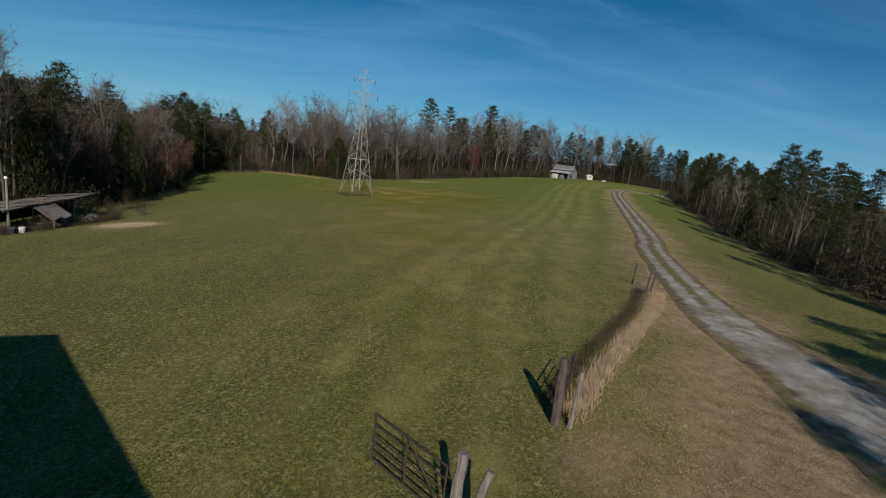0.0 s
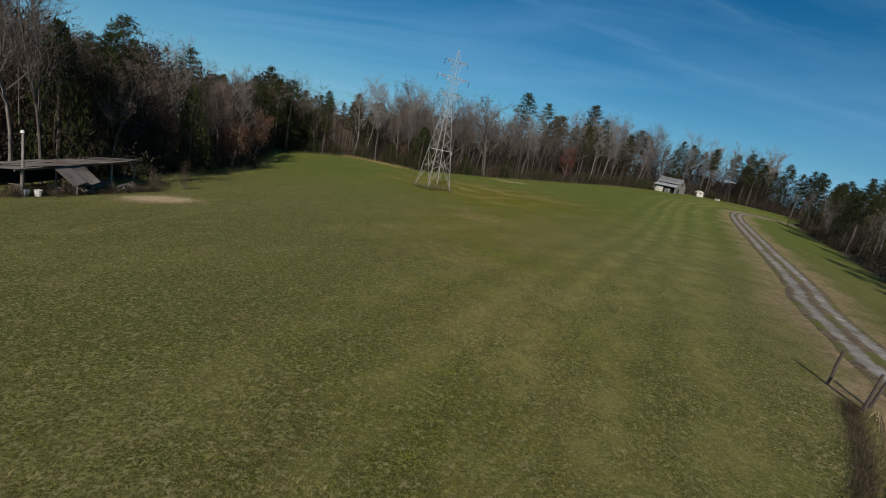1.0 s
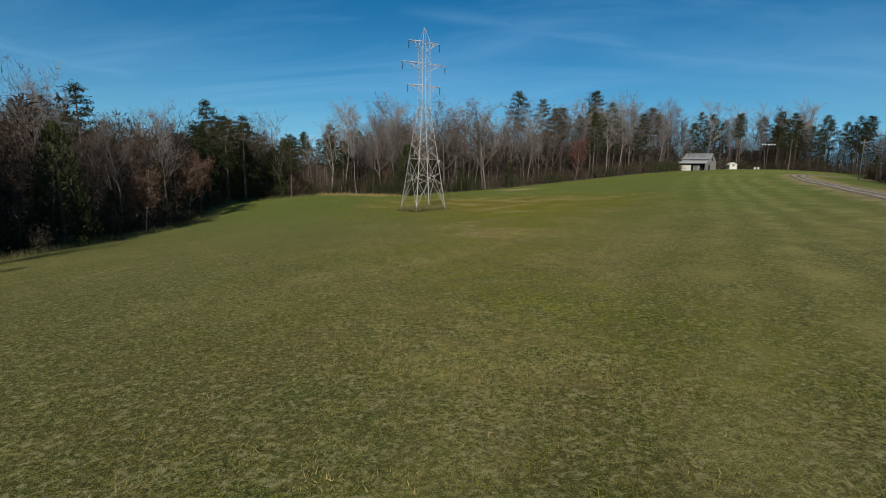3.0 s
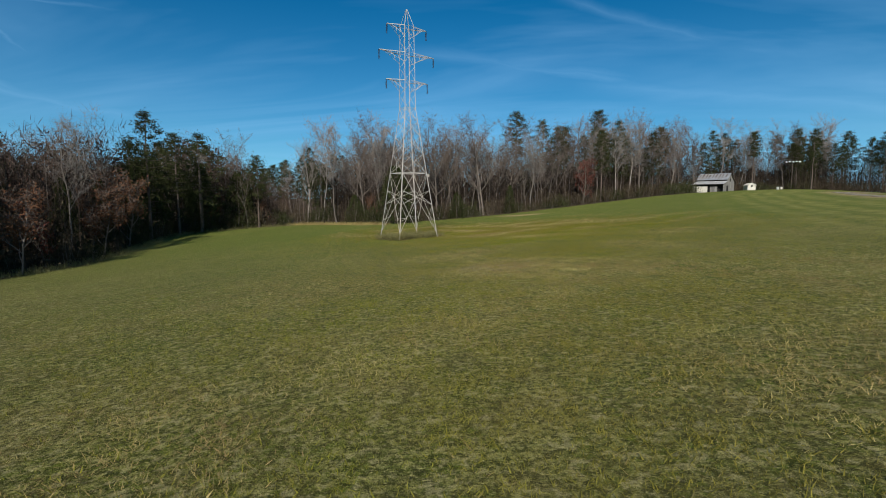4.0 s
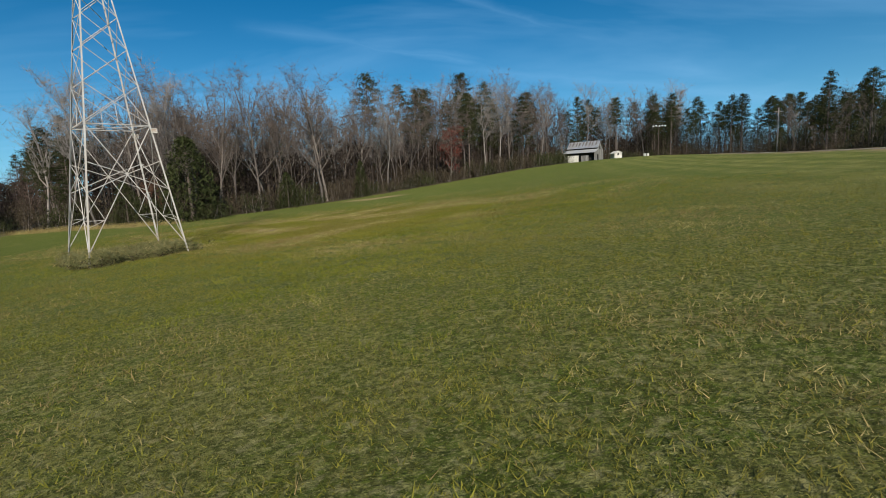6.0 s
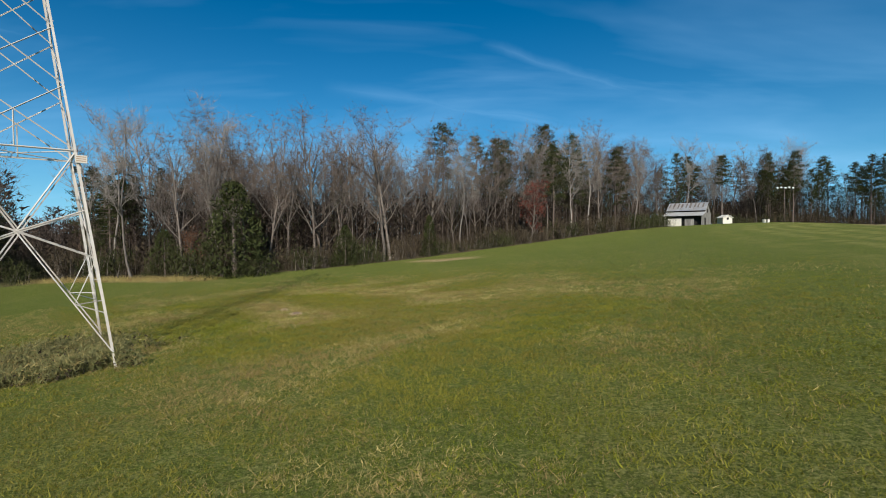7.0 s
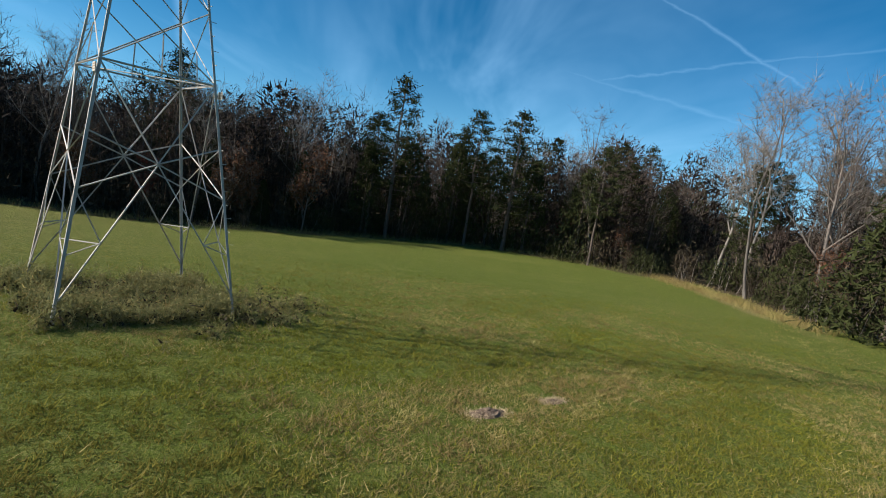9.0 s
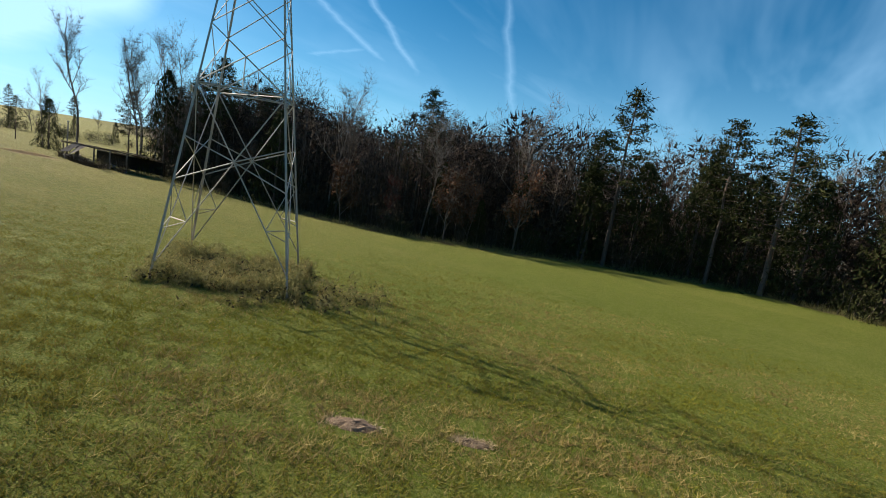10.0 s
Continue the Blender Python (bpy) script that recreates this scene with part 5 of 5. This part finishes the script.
def build_farm_barn():
    """The barn behind the start, whose shadow lies over the grass."""
    base = thing("farm_barn", "large dark board barn with a tin gable roof", "barn", pose(-10.6, -4.4, gz(-11.4, -4.6) - 0.2, 0, 0, -38))
    w, d, h, r = 16.0, 12.0, 6.9, 8.9
    for y in (-d / 2, d / 2):
        board_wall(base, (-w / 2, y), (w / 2, y), 0, lambda f: h, 0.5)
    for x in (-w / 2, w / 2):
        board_wall(base, (x, -d / 2), (x, d / 2), 0, lambda f: h + (r - h) * (1 - abs(2 * f - 1)), 0.5)
    for sgn in (-1, 1):
        s = Shape()
        a, b = Vector((-w / 2 - 0.3, sgn * (d / 2 + 0.3), h - 0.05)), Vector((w / 2 + 0.3, sgn * (d / 2 + 0.3), h - 0.05))
        c, dd = Vector((w / 2 + 0.3, 0, r)), Vector((-w / 2 - 0.3, 0, r))
        corrugated(s, a, b, c, dd) if sgn < 0 else corrugated(s, b, a, dd, c)
        part("roof_slope", s, M["tin"], base)
    s = Shape()
    s.box(pose(0, d / 2 + 0.05, 0), 3.6, 0.08, 3.4)
    part("door", s, M["wood"], base)


build_barn()
build_shed()
build_floodlight()
build_pole_shed()
build_farm_barn()
for x, y, h in ((-37.6, 43.5, 1.3), (-38.2, 45.2, 1.6), (-37.4, 50.8, 1.0), (-36.9, 52.6, 1.2), (-37.6, 54.6, 1.5), (-39.6, 55.8, 2.2), (-38.4, 41.0, 1.2), (-37.9, 48.6, 1.1), (-36.8, 56.9, 1.9)):
    plant("brush", int(x * 10) % 3, x, y, h, 0.9)
p = pole("utility_pole", "weathered wooden utility pole with a small white lamp", -38.8, 41.8, 5.0, 0.11)
s = Shape()
s.tube([Vector((0, 0, 5.25)), Vector((0, 0, 5.45))], [0.14, 0.10], 8)
part("lamp", s, M["lamp"], p, "small white yard lamp")
for a, b in (((-38.8, 41.8, 4.9), (-52.0, -2.0, 8.4)), ((-52.0, -2.0, 8.4), (-95.0, -40.0, 8.4))):
    ends = [Vector((q[0], q[1], gz(q[0], q[1]) + q[2])) for q in (a, b)]
    line = [ends[0].lerp(ends[1], i / 16) - Vector((0, 0, 1.6 * (1 - (i / 8 - 1) ** 2))) for i in range(17)]
    w = Shape()
    w.tube(line, [0.018] * 17, 4)
    tagged(new("power_cable", w.mesh("power_cable", M["insulator"])), "sagging dark service cable between two poles", "cable")
for x, y, h in ((71.5, 171.0, 9.5), (-52.0, -2.0, 8.8)):
    p = pole("utility_pole", "grey wooden utility pole beside the farm track", x, y, h, 0.13)
    s = Shape()
    s.box(pose(0, 0, h - 0.5), 1.8, 0.09, 0.11)
    part("crossarm", s, M["pole"], p)
for x, y in ((62.6, 209.0), (63.7, 209.4)):
    b = thing("beehive", "small white wooden hive box standing in the grass", "hive", pose(x, y, gz(x, y), 0, 0, 12))
    s = Shape()
    s.box(Matrix.Identity(4), 0.5, 0.45, 0.75)
    part("body", s, M["cream"], b)
    s = Shape()
    s.box(pose(0, 0, 0.75), 0.57, 0.52, 0.07)
    part("lid", s, M["tin"], b)


# ---- gate and fence ----
def fence_post(x, y, h, lean_x=0.0, lean_y=0.0, r=0.1, label="split weathered wooden fence post", mat="post"):
    base = thing("fence_post", label, "post", pose(x, y, gz(x, y) - 0.3), group="fence posts")
    rng = random.Random(int(x * 31 + y * 17))
    s = Shape()
    n = 6
    pts = [Vector((lean_x * i / n + rng.uniform(-0.02, 0.02), lean_y * i / n + rng.uniform(-0.02, 0.02), (h + 0.3) * i / n)) for i in range(n + 1)]
    s.tube(pts, [r * rng.uniform(0.8, 1.15) * (1 - 0.25 * i / n) for i in range(n + 1)], 7)
    part("timber", s, M[mat], base)
    return base


def tube_gate(x, y, length, yaw, sag=0.0):
    """A field gate of steel tube: frame, six rails and uprights, its hinge at x, y."""
    base = thing("field_gate", "brown tubular steel field gate standing open in the grass", "gate", pose(x, y, gz(x, y) + 0.12, 0, sag, yaw), group="field gates")
    h, r = 1.15, 0.024

    def rail(name, a, b, rr=r):
        s = Shape()
        s.tube([Vector(a), Vector(b)], [rr, rr], 8)
        part(name, s, M["gate"], base)

    for i in range(6):
        z = h * (0, 0.16, 0.33, 0.52, 0.75, 1.0)[i]
        rail("rail", (0, 0, z), (length, 0, z), r if i in (0, 5) else 0.018)
    for f in (0, 1):
        rail("upright", (length * f, 0, -0.02), (length * f, 0, h + 0.02))
    rail("upright", (length * 0.5, 0.02, 0), (length * 0.5, 0.02, h), 0.018)
    rail("brace", (0.02, -0.02, 0.02), (length * 0.5, -0.02, h), 0.016)
    for z in (0.2, 0.95):
        rail("hinge", (-0.16, 0, z), (0.02, 0, z), 0.02)


tube_gate(0.82, 8.85, 2.35, 137, 0)
tube_gate(4.05, 13.25, 2.6, 68, 1.5)
fence_post(1.0, 8.7, 1.65, 0.10, 0.08, 0.15)
fence_post(1.25, 8.45, 1.35, 0.42, 0.28, 0.12, "pale split post leaning against its neighbour")
fence_post(4.0, 13.1, 1.9, 0.04, 0.25, 0.17, "thick reddish-brown wooden gate post", "pine_bark")
fence_post(4.4, 12.95, 1.6, 0.16, 0.22, 0.075, "pale twisted post leaning beside the gate post")
fence_post(4.2, 13.45, 1.5, -0.1, 0.1, 0.09, "dark brown wooden brace post", "pole")
for x, y, h, lx in ((13.5, 31.0, 1.5, 0.18), (13.95, 31.5, 1.35, 0.35), (13.4, 33.2, 1.5, 0.12)):
    fence_post(x, y, h, lx, 0.05, 0.075, "dark leaning wooden fence post beside the track", "pine_bark")
fence_post(23.2, 38.7, 1.35, 0, 0, 0.05, "thin dark fence post in the grass", "pine_bark")


# ---- grass and weeds ----
def blades(rng, x, y, height, width, lean):
    """Single grass blades as slender triangles standing on the ground."""
    n = len(x)
    z = ground_z(x, y) + np.array([noise.noise((a * 0.23, b * 0.23, 3.0)) * 0.05 + noise.noise((a * 0.06, b * 0.06, 9.0)) * 0.10 for a, b in zip(x, y)])
    t, l = rng.uniform(0, 6.283, n), rng.uniform(0, 6.283, n)
    h = height * rng.uniform(0.5, 1.4, n)
    w = width * rng.uniform(0.7, 1.3, n)
    base = np.stack([x, y, z - 0.01], 1)
    e = np.stack([np.cos(t) * w, np.sin(t) * w, 0 * w], 1)
    k = lean * rng.uniform(0.2, 1.5, n) * h
    tip = base + np.stack([np.cos(l) * k, np.sin(l) * k, h], 1)
    return np.stack([base - e, base + e, tip], 1)


TRACK = np.array([(0, 4), (0, 30), (-3, 45), (-5.3, 57), (-5.4, 63), (-4.5, 72), (-5, 88), (-6, 100), (-9, 112), (-16, 122)], float)


def patchy(x, y):
    return 0.5 + 0.22 * np.sin(x * 0.9 + 2 * np.sin(y * 0.37)) + 0.22 * np.sin(y * 0.7 + 1.7 * np.sin(x * 0.51)) + 0.15 * np.sin(x * 0.23 + y * 0.31)


def lawn():
    rng = np.random.default_rng(77)
    n = 1500000
    x, y = rng.uniform(-38, 18, n), rng.uniform(9, 150, n)
    d = away_from(TRACK, x, y)
    keep = rng.uniform(0, 1, n) < np.exp(-(d / (7.5 + 5.0 * np.clip((y - 75) / 15, 0, 1))) ** 1.5) * np.where(y < 42, 0.32, np.interp(y, [75, 88, 98, 108], [1.0, 0.62, 0.7, 1.0])) * np.clip(patchy(x * 5.3, y * 5.3) * 1.6, 0.25, 1.0)
    keep &= ~inside_woods(x, y) & (away_from(road_line, x, y) > 2.4)
    for mx, my, r in ((-15.5, 117.7, 0.55), (-17.1, 119.9, 0.4)):
        keep &= np.hypot(x - mx, y - my) > r
    x, y = x[keep], y[keep]
    k = 5
    x = np.repeat(x, k) + rng.normal(0, 0.075, len(x) * k)
    y = np.repeat(y, k) + rng.normal(0, 0.075, len(y) * k)
    tuft = np.repeat(rng.choice((0.8, 1.0, 1.35), len(x) // k, p=(0.4, 0.4, 0.2)), k)
    big = 0.78 + 0.5 * np.clip((y - 80) / 30, 0, 1) + 0.35 * np.clip((45 - y) / 12, 0, 1)
    big = big * tuft
    kind = np.repeat(rng.uniform(0, 1, len(x) // k), k) * 0.55 + rng.uniform(0, 1, len(x)) * 0.45
    straw = kind < np.clip((patchy(x * 0.7, y * 0.7) * 1.25 - 0.32) * np.interp(y, [40, 70, 90, 112, 119], [1.15, 1.2, 0.6, 0.75, 1.35]), 0.08, 0.62)
    brown = ~straw & (rng.uniform(0, 1, len(x)) < np.clip(patchy(x * 0.55 + 7, y * 0.55) * 1.2 - 0.68 + np.interp(y, [100, 112], [0, 0.22]), 0.02, 0.32))
    for name, sel, mat, h, lean, label in (("withered_grass", brown, "brown_blade", 0.058, 1.6, "withered brown grass in loose patches"), ("grass", ~straw & ~brown, "blade", 0.064, 1.25, "short green winter grass, cropped and uneven"), ("dry_grass", straw, "dry", 0.068, 1.6, "straw-coloured dead grass among the green")):
        tagged(new(name, soup(name, blades(rng, x[sel], y[sel], h * big[sel], 0.0072 * big[sel], lean), M[mat])), label, "grass", kind="stuff")


def tall_grass(name, line, wide, n, height, mat, label, lean=0.45):
    rng = np.random.default_rng(len(name) + n)
    ln = smooth_line(line, 0.1)
    i = rng.integers(0, len(ln), n)
    q = ln[i] + rng.normal(0, wide, (n, 2))
    tagged(new(name, soup(name, blades(rng, q[:, 0], q[:, 1], height, 0.010, lean), M[mat])), label, "grass", kind="stuff")


def tower_weeds():
    rng = np.random.default_rng(9)
    n = 900
    a = rng.uniform(-3.6, 3.6, (n * 3, 2))
    m = Matrix.Translation((TX, TY, 0)) @ pose(0, 0, 0, 0, 0, TYAW)
    a = a[(np.abs(a).max(1) < 2.9 + 0.4 * np.sin(a[:, 0] * 2.3) * np.cos(a[:, 1] * 1.9))][:n]
    w = np.array([tuple(m @ Vector((*q, 0)))[:2] for q in a])
    extra = rng.normal(0, 1, (120, 2)) * (1.6, 1.0) + (TX - 1.0, TY + 4.2)
    w = np.concatenate([w, extra])
    z = ground_z(w[:, 0], w[:, 1])
    top = 0.06 + 0.42 * np.abs(np.sin(w[:, 0] * 1.3) * np.cos(w[:, 1] * 1.1)) + rng.uniform(0, 0.3, len(w)) ** 2 * 3
    inside = np.abs(a).max(1)
    top[:len(a)] += 0.35 * np.clip(inside - 1.5, 0, 1)
    cen = np.repeat(np.c_[w, z], 44, 0)
    cen[:, 2] += rng.uniform(0.02, 1, len(cen)) * np.repeat(top, 44)
    base = thing("weed_clump", "tangle of grey-green weeds and briars round the tower's feet", "weeds", kind="stuff")
    part("foliage", soup("foliage", flecks(rng, cen, 0.2, 0.12, 0.9, 0.13), M["weed"]), M["weed"], base)
    part("dead_leaves", soup("dead_leaves", flecks(rng, cen[:: 8] + (0, 0, 0.05), 0.2, 0.12, 0.6, 0.10), M["dry"]), M["dry"], base)
    dark = cen[:: 11] * 1.0
    dark[:, 2] = np.repeat(z, 44)[:: 11] + rng.uniform(0, 0.3, len(dark))
    part("undergrowth", soup("undergrowth", flecks(rng, dark, 0.16, 0.12, 0.3, 0.4), M["brush"]), M["brush"], base)
    i = rng.integers(0, len(w), 260)
    part("stalks", soup("stalks", blades(rng, w[i, 0], w[i, 1], 0.8, 0.008, 0.35), M["dry"]), M["dry"], base)


lawn()
tall_grass("dead_grass", [(4.6, 13.6), (7.0, 17.9), (9.6, 22.2), (12.0, 26.2), (14.2, 30.6)], 0.2, 13000, 0.26, "fence_grass", "tall tan dead grass along the fence line")
tall_grass("bramble", [(4.0, 14.4), (6.3, 18.5), (8.9, 22.9), (11.2, 26.9), (13.2, 31.4)], 0.2, 6500, 0.21, "brush", "dark brambles along the fence line")
tall_grass("field_edge_grass", [(-57, 143.5), (-48, 144.8), (-37, 146)], 0.9, 6000, 0.55, "dry", "tall tan grass at the foot of the woods")
tall_grass("field_edge_weeds", WEST[2:], 0.8, 9000, 0.6, "weed", "rough weeds at the foot of the woods")
tall_grass("spilled_hay", [(-33.4, 47.6), (-31.2, 49.4)], 0.9, 7000, 0.13, "hay", "pale spilled hay lying on the grass", 2.4)


def soil_mound(x, y, yaw, long_, wide, high):
    """A low scrape of bare brown soil, its rim uneven, half buried in the turf."""
    base = thing("soil_mound", "low scrape of bare brown soil in the pasture", "soil", pose(x, y, surface(x, y) - 0.01, 0, 0, yaw))
    rng = random.Random(int(x * 13))
    s = Shape()
    rings, n = 5, 18
    verts, faces = [Vector((0, 0, high))], []
    for r in range(1, rings + 1):
        f = r / rings
        for k in range(n):
            a = k * 2 * math.pi / n
            w = 1 + rng.uniform(-0.16, 0.16)
            verts.append(Vector((math.cos(a) * long_ * f * w, math.sin(a) * wide * f * w, high * (1 - f * f) * rng.uniform(0.6, 1.25) - (0.05 if r == rings else 0))))
    faces += [(0, 1 + k, 1 + (k + 1) % n) for k in range(n)]
    for r in range(rings - 1):
        faces += [(1 + r * n + k, 1 + (r + 1) * n + k, 1 + (r + 1) * n + (k + 1) % n, 1 + r * n + (k + 1) % n) for k in range(n)]
    s.add(verts, faces)
    part("soil", s, M["soil"], base)


for x, y, size in ((-15.5, 117.7, 1.0), (-17.1, 119.9, 0.7)):
    soil_mound(x, y, 118, 0.7 * size, 0.32 * size, 0.10 * size)
    tall_grass("dead_tuft", [(x + 0.22 * size, y - 0.5 * size), (x - 0.3 * size, y + 0.5 * size)], 0.15 * size, 1100, 0.07, "hay", "tuft of pale dead grass on bare soil", 1.3)
tall_grass("yard_grass", [(6.8, 8.0), (8.8, 13), (11.0, 19), (13.6, 28)], 1.7, 34000, 0.055, "fence_grass", "short withered brown grass beside the track", 2.0)
tall_grass("yard_straw", [(5.6, 9.0), (8.2, 14), (10.4, 19)], 1.9, 12000, 0.06, "dry", "pale straw strewn beside the track", 1.8)
tall_grass("brush_heap", [(-39.3, 41.0), (-38.6, 45.0), (-37.9, 49.0), (-37.6, 53.5)], 0.55, 6000, 0.55, "brush", "dark heap of dead brush before the shed", 0.9)
tower_weeds()
copy_thing(tower, pose(-600, 560, gz(-600, 560), 0, 0, TYAW))
